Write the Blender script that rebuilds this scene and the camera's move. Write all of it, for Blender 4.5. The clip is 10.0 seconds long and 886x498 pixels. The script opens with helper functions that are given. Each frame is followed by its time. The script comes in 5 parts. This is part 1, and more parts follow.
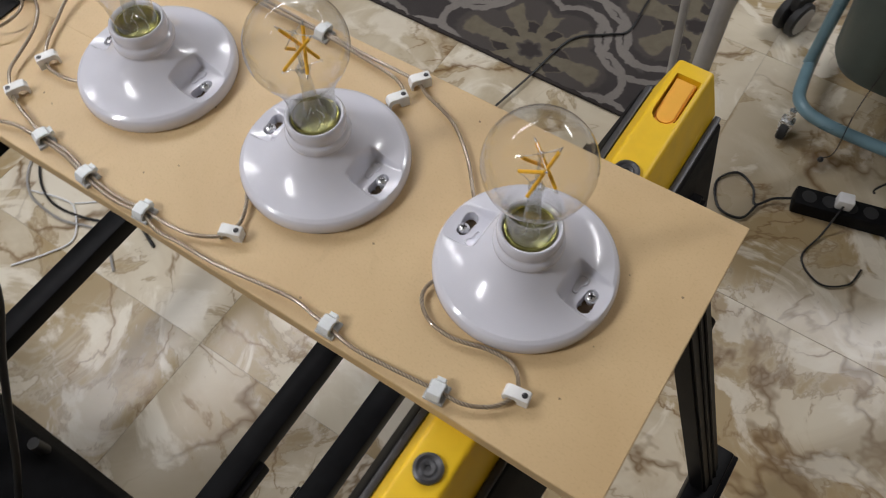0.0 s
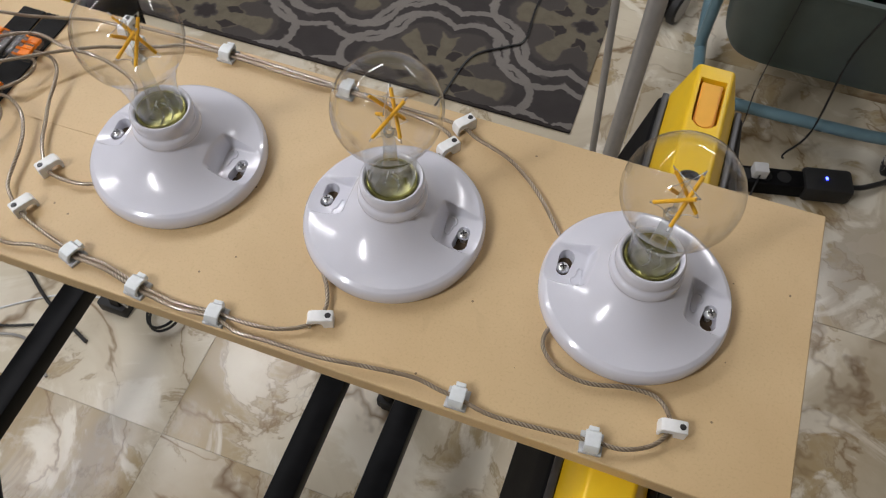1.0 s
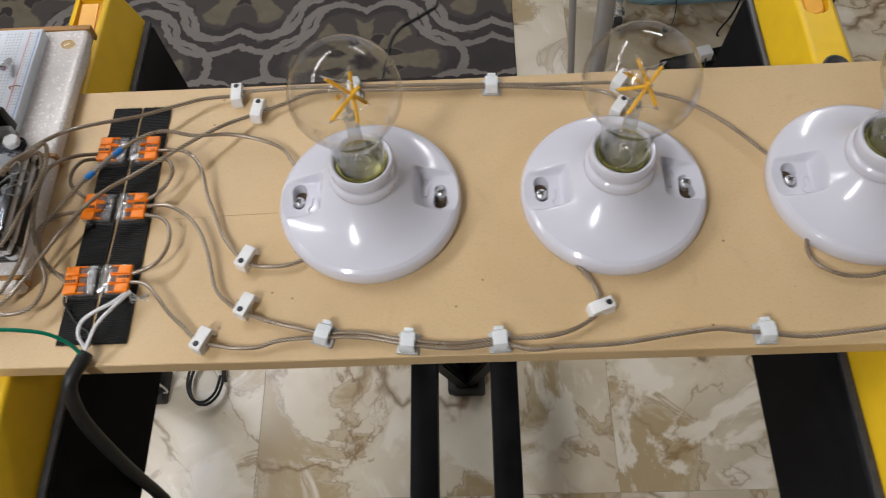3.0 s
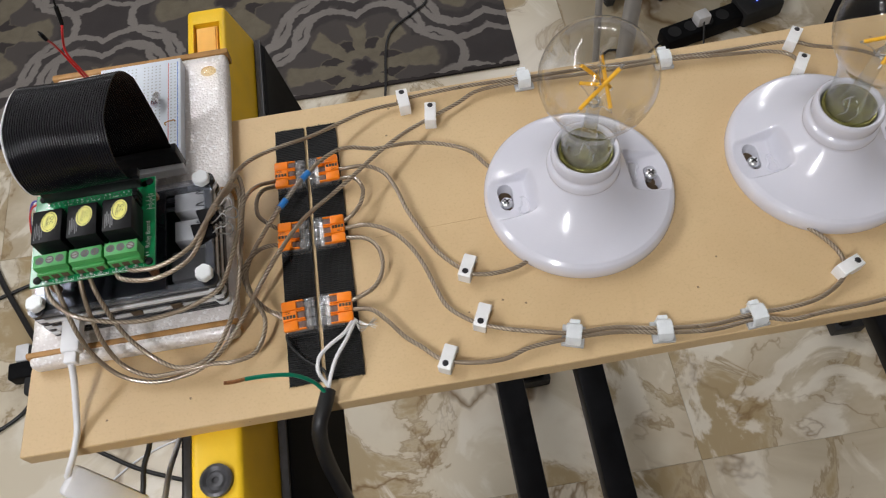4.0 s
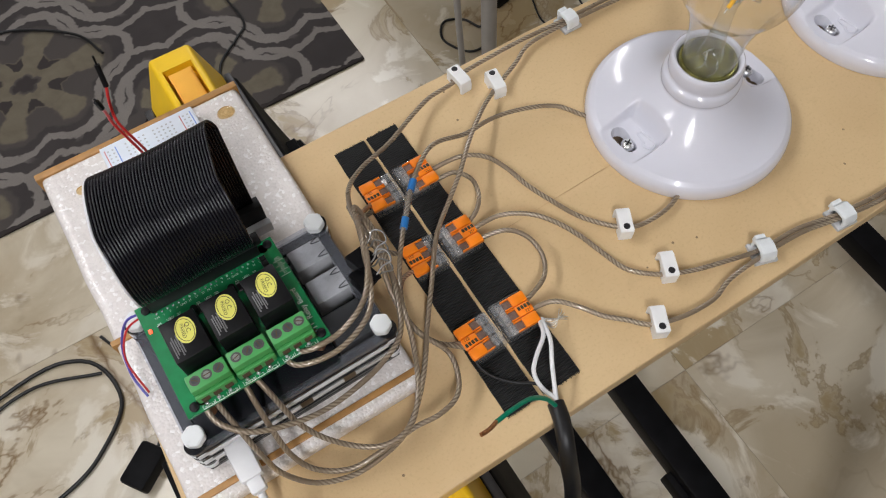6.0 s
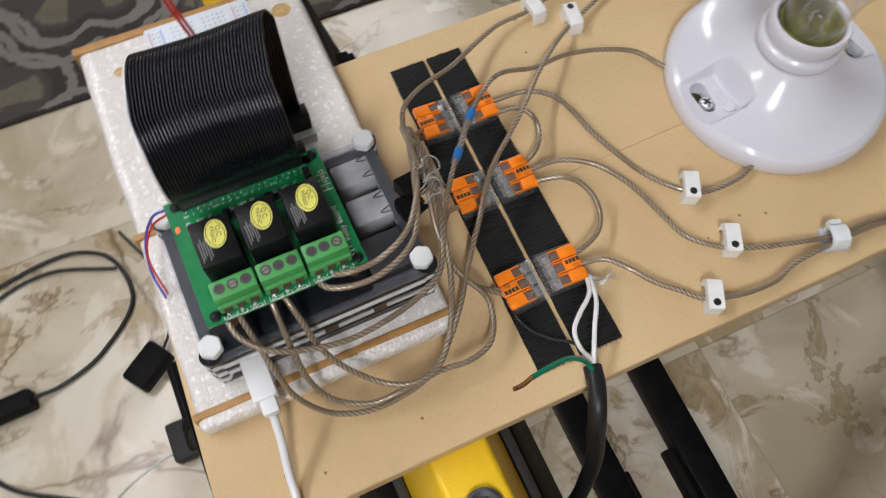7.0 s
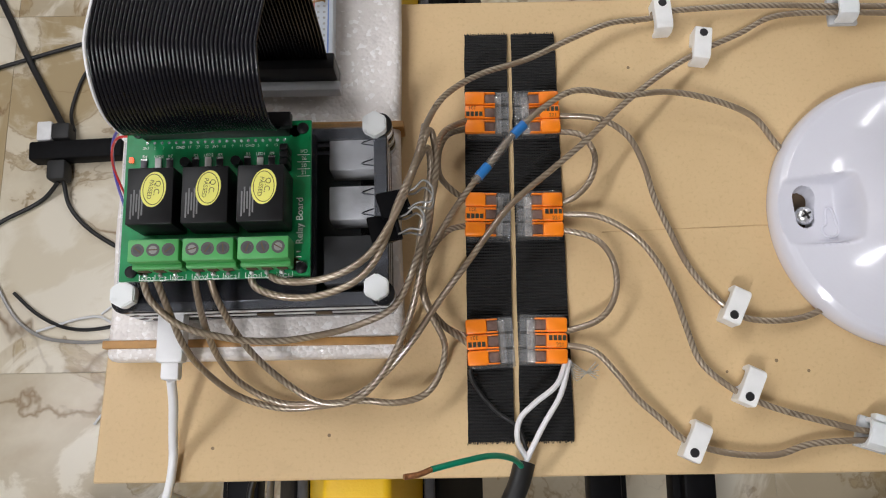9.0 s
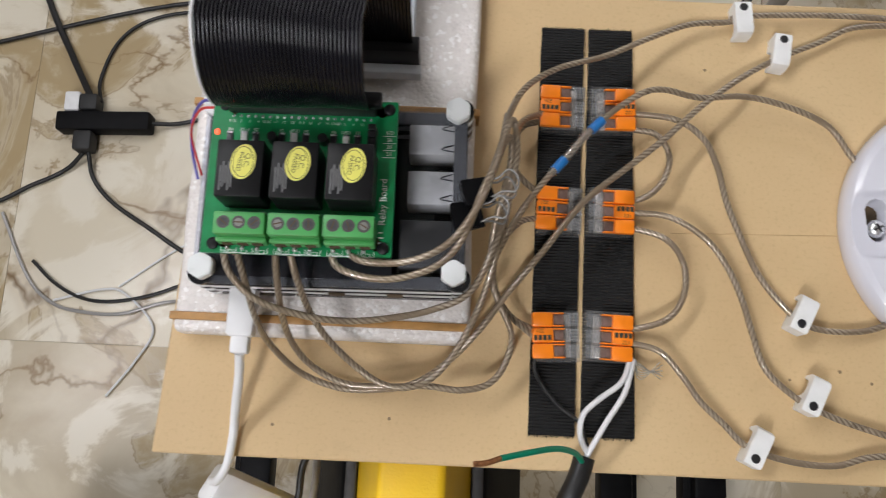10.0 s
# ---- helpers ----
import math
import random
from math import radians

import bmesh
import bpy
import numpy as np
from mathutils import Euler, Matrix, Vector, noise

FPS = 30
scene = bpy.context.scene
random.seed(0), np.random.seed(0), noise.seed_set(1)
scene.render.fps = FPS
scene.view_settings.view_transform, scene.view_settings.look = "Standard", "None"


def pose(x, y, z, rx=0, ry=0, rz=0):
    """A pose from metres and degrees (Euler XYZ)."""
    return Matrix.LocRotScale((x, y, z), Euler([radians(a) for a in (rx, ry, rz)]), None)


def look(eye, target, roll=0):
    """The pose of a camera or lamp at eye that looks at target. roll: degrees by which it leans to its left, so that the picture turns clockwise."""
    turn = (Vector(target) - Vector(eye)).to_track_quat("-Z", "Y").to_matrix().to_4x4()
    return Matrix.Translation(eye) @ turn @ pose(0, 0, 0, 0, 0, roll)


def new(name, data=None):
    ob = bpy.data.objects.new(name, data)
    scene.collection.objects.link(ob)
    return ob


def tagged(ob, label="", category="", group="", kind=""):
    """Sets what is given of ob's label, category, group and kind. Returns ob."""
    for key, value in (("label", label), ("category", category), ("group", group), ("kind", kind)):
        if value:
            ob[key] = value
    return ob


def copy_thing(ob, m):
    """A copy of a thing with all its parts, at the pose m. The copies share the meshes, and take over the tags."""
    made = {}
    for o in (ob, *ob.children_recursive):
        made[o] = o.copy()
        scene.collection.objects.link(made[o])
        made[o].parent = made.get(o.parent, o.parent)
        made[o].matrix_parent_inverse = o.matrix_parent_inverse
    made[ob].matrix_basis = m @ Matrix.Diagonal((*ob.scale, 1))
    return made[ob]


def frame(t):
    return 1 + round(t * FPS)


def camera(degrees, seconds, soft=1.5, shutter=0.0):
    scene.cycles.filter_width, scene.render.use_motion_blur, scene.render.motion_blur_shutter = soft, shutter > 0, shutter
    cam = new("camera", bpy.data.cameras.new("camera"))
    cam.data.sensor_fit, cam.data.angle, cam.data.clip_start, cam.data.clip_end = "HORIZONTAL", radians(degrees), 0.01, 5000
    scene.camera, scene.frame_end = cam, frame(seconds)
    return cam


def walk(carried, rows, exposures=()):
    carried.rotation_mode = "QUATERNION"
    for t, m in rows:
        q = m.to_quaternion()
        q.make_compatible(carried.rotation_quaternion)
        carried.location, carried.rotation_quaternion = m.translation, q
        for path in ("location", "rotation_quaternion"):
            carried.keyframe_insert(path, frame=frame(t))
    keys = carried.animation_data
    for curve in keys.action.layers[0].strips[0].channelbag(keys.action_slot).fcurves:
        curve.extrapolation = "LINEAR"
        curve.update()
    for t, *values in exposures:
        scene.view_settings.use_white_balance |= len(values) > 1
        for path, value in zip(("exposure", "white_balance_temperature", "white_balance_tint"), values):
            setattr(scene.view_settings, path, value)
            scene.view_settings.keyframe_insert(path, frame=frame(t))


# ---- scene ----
cam = camera(58.79, 10.0, soft=1.1, shutter=0.3)
PATH = [
    (0, (0.7221, -0.1073, 1.3222), (0.4349, 0.2935, 0.4521), -2.78),
    (0.5, (0.6474, -0.1261, 1.3266), (0.4322, 0.3303, 0.4632), 0.36),
    (1, (0.5927, -0.1410, 1.3122), (0.4308, 0.3488, 0.4555), 1.66),
    (1.5, (0.5766, -0.1323, 1.3127), (0.4573, 0.3688, 0.4557), -2.11),
    (2, (0.5170, -0.1632, 1.3260), (0.4571, 0.3266, 0.4563), -3.80),
    (3.5, (0.3131, -0.1531, 1.3111), (0.2943, 0.3249, 0.4329), -6.57),
    (4, (0.2319, -0.1374, 1.3074), (0.2570, 0.3343, 0.4260), -6.99),
    (4.5, (0.2155, -0.1331, 1.2998), (0.2706, 0.3276, 0.4139), -6.44),
    (5, (0.1644, -0.1075, 1.2885), (0.2758, 0.3397, 0.4010), -7.51),
    (6.5, (0.0621, -0.0491, 1.2483), (0.3099, 0.3247, 0.3545), -0.26),
    (7, (0.0669, -0.0456, 1.2365), (0.2474, 0.3089, 0.3190), 2.73),
    (7.5, (0.0938, -0.0255, 1.2217), (0.1674, 0.2920, 0.2763), 3.61),
    (8, (0.1286, 0.0046, 1.2205), (0.1424, 0.2790, 0.2590), 1.37),
    (8.5, (0.1372, 0.0166, 1.2130), (0.1342, 0.2440, 0.2392), -1.42),
    (9, (0.1409, 0.0230, 1.2161), (0.1347, 0.2331, 0.2384), -2.67),
    (9.5, (0.1396, 0.0184, 1.2141), (0.1364, 0.2329, 0.2374), -1.23),
    (10, (0.1139, 0.0202, 1.2155), (0.1045, 0.2241, 0.2366), -0.05),
]
walk(cam, [(t, look(eye, target, roll)) for t, eye, target, roll in PATH])

# ---- light ----
world = bpy.data.worlds.new("world")
scene.world = world
world.use_nodes = True
world.node_tree.nodes["Background"].inputs[0].default_value = (0.9, 0.95, 1.0, 1)
world.node_tree.nodes["Background"].inputs[1].default_value = 0.02
scene.view_settings.exposure = 0.0


def ceiling_lamp(eye, target, sx, sy, watts, colour):
    data = bpy.data.lights.new("ceiling_tube", "AREA")
    data.shape, data.size, data.size_y, data.energy, data.color = "RECTANGLE", sx, sy, watts, colour
    ob = new("ceiling_tube", data)
    ob.matrix_world = look(eye, target)
    return ob


ceiling_lamp((-0.95, 0.80, 2.42), (-0.30, 0.35, 0.9), 2.2, 0.14, 24, (0.965, 0.965, 1.0))
ceiling_lamp((-0.30, -0.85, 2.42), (0.05, -0.4, 0.9), 0.09, 1.1, 34, (0.965, 0.965, 1.0))
# unseen extra lamp, added to brighten the floor at the back right
ceiling_lamp((1.3, 2.6, 2.42), (1.2, 2.4, 0.0), 1.2, 0.22, 26, (0.965, 0.965, 1.0))

# ---- materials ----


def material(name, colour, rough=0.5, metal=0.0, vary=0.12, scale=40.0, bump=0.0, bump_scale=300.0, coat=0.0, second=None, spec=0.5):
    """A surface with coarse colour variation, fine grain in its gloss, and relief."""
    m = bpy.data.materials.new(name)
    m.use_nodes = True
    n, l = m.node_tree.nodes, m.node_tree.links
    b = n["Principled BSDF"]
    co = n.new("ShaderNodeTexCoord")
    big = n.new("ShaderNodeTexNoise")
    big.inputs["Scale"].default_value, big.inputs["Detail"].default_value = scale, 6
    l.new(co.outputs["Object"], big.inputs["Vector"])
    ramp = n.new("ShaderNodeValToRGB")
    lo = second or tuple(c * (1 - vary) for c in colour)
    hi = tuple(min(1, c * (1 + vary)) for c in colour) if second is None else colour
    ramp.color_ramp.elements[0].position, ramp.color_ramp.elements[1].position = 0.3, 0.7
    ramp.color_ramp.elements[0].color, ramp.color_ramp.elements[1].color = (*lo, 1), (*hi, 1)
    l.new(big.outputs["Fac"], ramp.inputs["Fac"])
    l.new(ramp.outputs["Color"], b.inputs["Base Color"])
    fine = n.new("ShaderNodeTexNoise")
    fine.inputs["Scale"].default_value, fine.inputs["Detail"].default_value = bump_scale, 4
    l.new(co.outputs["Object"], fine.inputs["Vector"])
    rr = n.new("ShaderNodeMapRange")
    rr.inputs["To Min"].default_value, rr.inputs["To Max"].default_value = max(0.02, rough - 0.08), min(1, rough + 0.08)
    l.new(big.outputs["Fac"], rr.inputs["Value"])
    l.new(rr.outputs["Result"], b.inputs["Roughness"])
    b.inputs["Metallic"].default_value = metal
    b.inputs["Coat Weight"].default_value = coat
    b.inputs["Specular IOR Level"].default_value = spec
    if bump:
        bp = n.new("ShaderNodeBump")
        bp.inputs["Strength"].default_value, bp.inputs["Distance"].default_value = bump, 0.001
        l.new(fine.outputs["Fac"], bp.inputs["Height"])
        l.new(bp.outputs["Normal"], b.inputs["Normal"])
    return m


def math_node(nt, op, a, b=None, c=None):
    nd = nt.nodes.new("ShaderNodeMath")
    nd.operation = op
    for i, v in enumerate((a, b, c)):
        if v is None:
            continue
        if isinstance(v, (int, float)):
            nd.inputs[i].default_value = v
        else:
            nt.links.new(v, nd.inputs[i])
    return nd.outputs[0]


def mix_colour(nt, fac, a, b):
    nd = nt.nodes.new("ShaderNodeMix")
    nd.data_type = "RGBA"
    for sock, v in ((nd.inputs[0], fac), (nd.inputs[6], a), (nd.inputs[7], b)):
        if isinstance(v, tuple):
            sock.default_value = (*v, 1)
        elif isinstance(v, (int, float)):
            sock.default_value = v
        else:
            nt.links.new(v, sock)
    return nd.outputs[2]


def noise_node(nt, vec, scale, detail=6, distortion=0.0, rough=0.55):
    nd = nt.nodes.new("ShaderNodeTexNoise")
    nd.inputs["Scale"].default_value, nd.inputs["Detail"].default_value = scale, detail
    nd.inputs["Distortion"].default_value, nd.inputs["Roughness"].default_value = distortion, rough
    nt.links.new(vec, nd.inputs["Vector"])
    return nd.outputs["Fac"]


def step_node(nt, v, lo, hi, smooth=True):
    nd = nt.nodes.new("ShaderNodeMapRange")
    nd.interpolation_type = "SMOOTHSTEP" if smooth else "LINEAR"
    nt.links.new(v, nd.inputs["Value"])
    nd.inputs["From Min"].default_value, nd.inputs["From Max"].default_value = lo, hi
    return nd.outputs["Result"]


def marble():
    m = bpy.data.materials.new("marble_tile")
    m.use_nodes = True
    nt = m.node_tree
    b = nt.nodes["Principled BSDF"]
    co = nt.nodes.new("ShaderNodeTexCoord")
    info = nt.nodes.new("ShaderNodeObjectInfo")
    add = nt.nodes.new("ShaderNodeVectorMath")
    add.operation = "MULTIPLY_ADD"
    nt.links.new(info.outputs["Random"], add.inputs[0])
    add.inputs[1].default_value = (37.0, 91.0, 13.0)
    nt.links.new(co.outputs["Object"], add.inputs[2])
    v = add.outputs[0]
    cloud = noise_node(nt, v, 2.2, 8, 0.8)
    base = mix_colour(nt, step_node(nt, cloud, 0.42, 0.60), (0.70, 0.625, 0.485), (0.50, 0.42, 0.295))
    ochre = noise_node(nt, v, 3.6, 11, 1.1, 0.58)
    base = mix_colour(nt, math_node(nt, "MULTIPLY", step_node(nt, ochre, 0.51, 0.60), 0.85), base, (0.40, 0.295, 0.15))
    fringe = math_node(nt, "SUBTRACT", 1.0, step_node(nt, math_node(nt, "ABSOLUTE", math_node(nt, "SUBTRACT", ochre, 0.545)), 0.0, 0.016))
    base = mix_colour(nt, math_node(nt, "MULTIPLY", fringe, 0.5), base, (0.26, 0.17, 0.08))
    pale = noise_node(nt, v, 4.4, 9, 1.4, 0.58)
    base = mix_colour(nt, math_node(nt, "MULTIPLY", step_node(nt, pale, 0.53, 0.60), 0.9), base, (0.80, 0.74, 0.62))
    for scale, width, dist, col, most in ((1.25, 0.010, 0.35, (0.16, 0.088, 0.032), 0.9), (2.4, 0.008, 0.5, (0.20, 0.115, 0.045), 0.8)):
        n = noise_node(nt, v, scale, 6, dist, 0.55)
        line = math_node(nt, "ABSOLUTE", math_node(nt, "SUBTRACT", n, 0.5))
        gate = step_node(nt, noise_node(nt, v, scale * 2.3, 3), 0.36, 0.60)
        wide = math_node(nt, "MULTIPLY_ADD", gate, width, width * 0.35)
        mask = math_node(nt, "SUBTRACT", 1.0, math_node(nt, "MINIMUM", 1.0, math_node(nt, "DIVIDE", line, wide)))
        soft = math_node(nt, "SUBTRACT", 1.0, step_node(nt, line, 0.0, width * 6))
        base = mix_colour(nt, math_node(nt, "MULTIPLY", math_node(nt, "MULTIPLY", soft, gate), 0.28), base, (0.40, 0.28, 0.15))
        base = mix_colour(nt, math_node(nt, "MULTIPLY", math_node(nt, "MULTIPLY", mask, gate), most), base, col)
    nt.links.new(base, b.inputs["Base Color"])
    r = nt.nodes.new("ShaderNodeMapRange")
    nt.links.new(cloud, r.inputs["Value"])
    r.inputs["To Min"].default_value, r.inputs["To Max"].default_value = 0.16, 0.34
    nt.links.new(r.outputs["Result"], b.inputs["Roughness"])
    b.inputs["Specular IOR Level"].default_value = 0.5
    return m


def fibreboard():
    m = bpy.data.materials.new("fibreboard")
    m.use_nodes = True
    nt = m.node_tree
    b = nt.nodes["Principled BSDF"]
    co = nt.nodes.new("ShaderNodeTexCoord").outputs["Object"]
    base = mix_colour(nt, step_node(nt, noise_node(nt, co, 9.0, 7, 0.4), 0.3, 0.7), (0.60, 0.425, 0.225), (0.665, 0.485, 0.268))
    base = mix_colour(nt, math_node(nt, "MULTIPLY", step_node(nt, noise_node(nt, co, 620.0, 3), 0.5, 0.75), 0.35), base, (0.47, 0.32, 0.16))
    vor = nt.nodes.new("ShaderNodeTexVoronoi")
    vor.inputs["Scale"].default_value = 62.0
    nt.links.new(co, vor.inputs["Vector"])
    pick = nt.nodes.new("ShaderNodeSeparateColor")
    nt.links.new(vor.outputs["Color"], pick.inputs[0])
    speck = math_node(nt, "MULTIPLY", math_node(nt, "LESS_THAN", vor.outputs["Distance"], 0.05), math_node(nt, "GREATER_THAN", pick.outputs[0], 0.55))
    base = mix_colour(nt, math_node(nt, "MULTIPLY", speck, 0.75), base, (0.10, 0.06, 0.03))
    smear = step_node(nt, noise_node(nt, co, 24.0, 5, 1.5), 0.62, 0.72)
    base = mix_colour(nt, math_node(nt, "MULTIPLY", smear, 0.25), base, (0.50, 0.35, 0.19))
    nt.links.new(base, b.inputs["Base Color"])
    b.inputs["Roughness"].default_value = 0.48
    bp = nt.nodes.new("ShaderNodeBump")
    bp.inputs["Strength"].default_value, bp.inputs["Distance"].default_value = 0.12, 0.0006
    nt.links.new(noise_node(nt, co, 900.0, 3), bp.inputs["Height"])
    nt.links.new(bp.outputs["Normal"], b.inputs["Normal"])
    return m


def rug_weave():
    """A grey pile with cream scalloped outlines round tan flowers, in a half-drop repeat."""
    m = bpy.data.materials.new("rug_pile")
    m.use_nodes = True
    nt = m.node_tree
    b = nt.nodes["Principled BSDF"]
    co = nt.nodes.new("ShaderNodeTexCoord")
    wob = nt.nodes.new("ShaderNodeTexNoise")
    wob.inputs["Scale"].default_value = 55.0
    nt.links.new(co.outputs["Object"], wob.inputs["Vector"])
    wv = nt.nodes.new("ShaderNodeVectorMath")
    wv.operation = "MULTIPLY_ADD"
    nt.links.new(wob.outputs["Color"], wv.inputs[0])
    wv.inputs[1].default_value = (0.016, 0.016, 0.0)
    nt.links.new(co.outputs["Object"], wv.inputs[2])
    sep = nt.nodes.new("ShaderNodeSeparateXYZ")
    nt.links.new(wv.outputs[0], sep.inputs[0])
    grain = noise_node(nt, co.outputs["Object"], 14.0, 5)
    pile = noise_node(nt, co.outputs["Object"], 700.0, 2)
    col = mix_colour(nt, grain, (0.052, 0.046, 0.046), (0.092, 0.083, 0.082))
    cream = mix_colour(nt, grain, (0.27, 0.245, 0.225), (0.38, 0.35, 0.32))
    tan = mix_colour(nt, noise_node(nt, co.outputs["Object"], 40.0, 3), (0.17, 0.145, 0.10), (0.30, 0.265, 0.195))

    def band(v, mid, half, soft):
        return math_node(nt, "SUBTRACT", 1.0, step_node(nt, math_node(nt, "ABSOLUTE", math_node(nt, "SUBTRACT", v, mid)), half, half + soft))

    def cell(v, start, period):
        w = math_node(nt, "MULTIPLY_ADD", v, 1.0 / period, 0.5 - start / period)
        return math_node(nt, "MULTIPLY", math_node(nt, "SUBTRACT", math_node(nt, "FRACT", w), 0.5), period)

    for x0, y0, petals in ((0.178, 1.04, 8.0), (-0.107, 1.30, 6.0)):
        u, v = cell(sep.outputs[0], x0, 0.57), cell(sep.outputs[1], y0, 0.52)
        r = math_node(nt, "SQRT", math_node(nt, "ADD", math_node(nt, "MULTIPLY", u, u), math_node(nt, "MULTIPLY", v, v)))
        ang = math_node(nt, "ARCTAN2", v, u)
        lobes = math_node(nt, "ABSOLUTE", math_node(nt, "COSINE", math_node(nt, "MULTIPLY", ang, 3.0)))
        point = math_node(nt, "POWER", math_node(nt, "ABSOLUTE", math_node(nt, "COSINE", ang)), 6.0)
        edge = math_node(nt, "ADD", math_node(nt, "MULTIPLY_ADD", lobes, 0.042, 0.150), math_node(nt, "MULTIPLY", point, 0.030))
        ratio = math_node(nt, "DIVIDE", r, edge)
        col = mix_colour(nt, math_node(nt, "MULTIPLY", math_node(nt, "SUBTRACT", 1.0, step_node(nt, ratio, 0.80, 0.86)), 0.55), col, (0.135, 0.120, 0.108))
        pet = math_node(nt, "COSINE", math_node(nt, "MULTIPLY", ang, petals))
        blob = math_node(nt, "MULTIPLY", band(ratio, 0.60, 0.13, 0.05), step_node(nt, pet, -0.05, 0.35))
        col = mix_colour(nt, blob, col, tan)
        dot = math_node(nt, "MULTIPLY", band(ratio, 0.36, 0.07, 0.03), step_node(nt, math_node(nt, "MULTIPLY", pet, -1.0), 0.0, 0.4))
        col = mix_colour(nt, band(ratio, 0.30, 0.14, 0.03), col, tan)
        col = mix_colour(nt, dot, col, (0.058, 0.050, 0.049))
        col = mix_colour(nt, band(ratio, 0.0, 0.10, 0.03), col, (0.058, 0.050, 0.049))
        col = mix_colour(nt, band(r, math_node(nt, "ADD", edge, 0.0), 0.0075, 0.004), col, cream)
        # a second, thinner line that brackets the medallion
        col = mix_colour(nt, math_node(nt, "MULTIPLY", band(r, math_node(nt, "ADD", edge, 0.048), 0.0065, 0.004), step_node(nt, math_node(nt, "ABSOLUTE", math_node(nt, "SINE", ang)), 0.25, 0.4)), col, cream)
    rim = math_node(nt, "LESS_THAN", sep.outputs[1], 0.988)
    col = mix_colour(nt, rim, col, (0.05, 0.043, 0.042))
    col = mix_colour(nt, math_node(nt, "MULTIPLY", pile, 0.55), col, (0.06, 0.052, 0.050))
    nt.links.new(col, b.inputs["Base Color"])
    b.inputs["Roughness"].default_value = 0.95
    b.inputs["Specular IOR Level"].default_value = 0.1
    bp = nt.nodes.new("ShaderNodeBump")
    bp.inputs["Strength"].default_value, bp.inputs["Distance"].default_value = 0.7, 0.003
    nt.links.new(pile, bp.inputs["Height"])
    nt.links.new(bp.outputs["Normal"], b.inputs["Normal"])
    return m


def clear(name, tint, gloss=0.03, ior=1.45, haze=0.0, steepness=(4.0, 0.45)):
    """Thin clear glass or plastic: lets light through and mirrors more at a slant."""
    m = bpy.data.materials.new(name)
    m.use_nodes = True
    nt = m.node_tree
    nt.nodes.remove(nt.nodes["Principled BSDF"])
    tr, gl, lw, mx = (nt.nodes.new(k) for k in ("ShaderNodeBsdfTransparent", "ShaderNodeBsdfGlossy", "ShaderNodeLayerWeight", "ShaderNodeMixShader"))
    tr.inputs["Color"].default_value = (*tint, 1)
    gl.inputs["Roughness"].default_value = gloss
    f0 = ((ior - 1) / (ior + 1)) ** 2
    lw.inputs["Blend"].default_value = 0.5
    steep = math_node(nt, "POWER", lw.outputs["Facing"], steepness[0])
    nt.links.new(math_node(nt, "MULTIPLY_ADD", steep, steepness[1], f0), mx.inputs[0])
    nt.links.new(tr.outputs[0], mx.inputs[1])
    nt.links.new(gl.outputs[0], mx.inputs[2])
    out = mx.outputs[0]
    if haze:
        df, m2 = nt.nodes.new("ShaderNodeBsdfDiffuse"), nt.nodes.new("ShaderNodeMixShader")
        df.inputs["Color"].default_value = (0.8, 0.8, 0.8, 1)
        m2.inputs[0].default_value = haze
        nt.links.new(out, m2.inputs[1])
        nt.links.new(df.outputs[0], m2.inputs[2])
        out = m2.outputs[0]
    nt.links.new(out, nt.nodes["Material Output"].inputs["Surface"])
    return m


def glowing(name, colour, power):
    m = material(name, colour, 0.3)
    b = m.node_tree.nodes["Principled BSDF"]
    b.inputs["Emission Color"].default_value, b.inputs["Emission Strength"].default_value = (*colour, 1), power
    return m


def cable_clear():
    """A clear jacket over twisted bright strands, which show as slanted streaks."""
    m = material("clear_cable", (0.5, 0.46, 0.4), 0.30, 0.30, 0.2, 120.0, coat=1.0)
    nt = m.node_tree
    b = nt.nodes["Principled BSDF"]
    uv = nt.nodes.new("ShaderNodeUVMap")
    uv.uv_map = "lay"
    sep = nt.nodes.new("ShaderNodeSeparateXYZ")
    nt.links.new(uv.outputs[0], sep.inputs[0])
    turn = math_node(nt, "MULTIPLY_ADD", sep.outputs[0], 2400.0, math_node(nt, "MULTIPLY", sep.outputs[1], 2 * math.pi * 4))
    strand = math_node(nt, "SINE", turn)
    co = nt.nodes.new("ShaderNodeTexCoord")
    soft = noise_node(nt, co.outputs["Object"], 70.0, 4)
    tone = mix_colour(nt, step_node(nt, strand, -0.9, 0.9), (0.19, 0.142, 0.096), (0.42, 0.35, 0.265))
    tone = mix_colour(nt, step_node(nt, soft, 0.42, 0.60), tone, (0.25, 0.19, 0.13))
    nt.links.new(tone, b.inputs["Base Color"])
    bp = nt.nodes.new("ShaderNodeBump")
    bp.inputs["Strength"].default_value, bp.inputs["Distance"].default_value = 0.15, 0.0002
    nt.links.new(strand, bp.inputs["Height"])
    nt.links.new(bp.outputs["Normal"], b.inputs["Normal"])
    return m


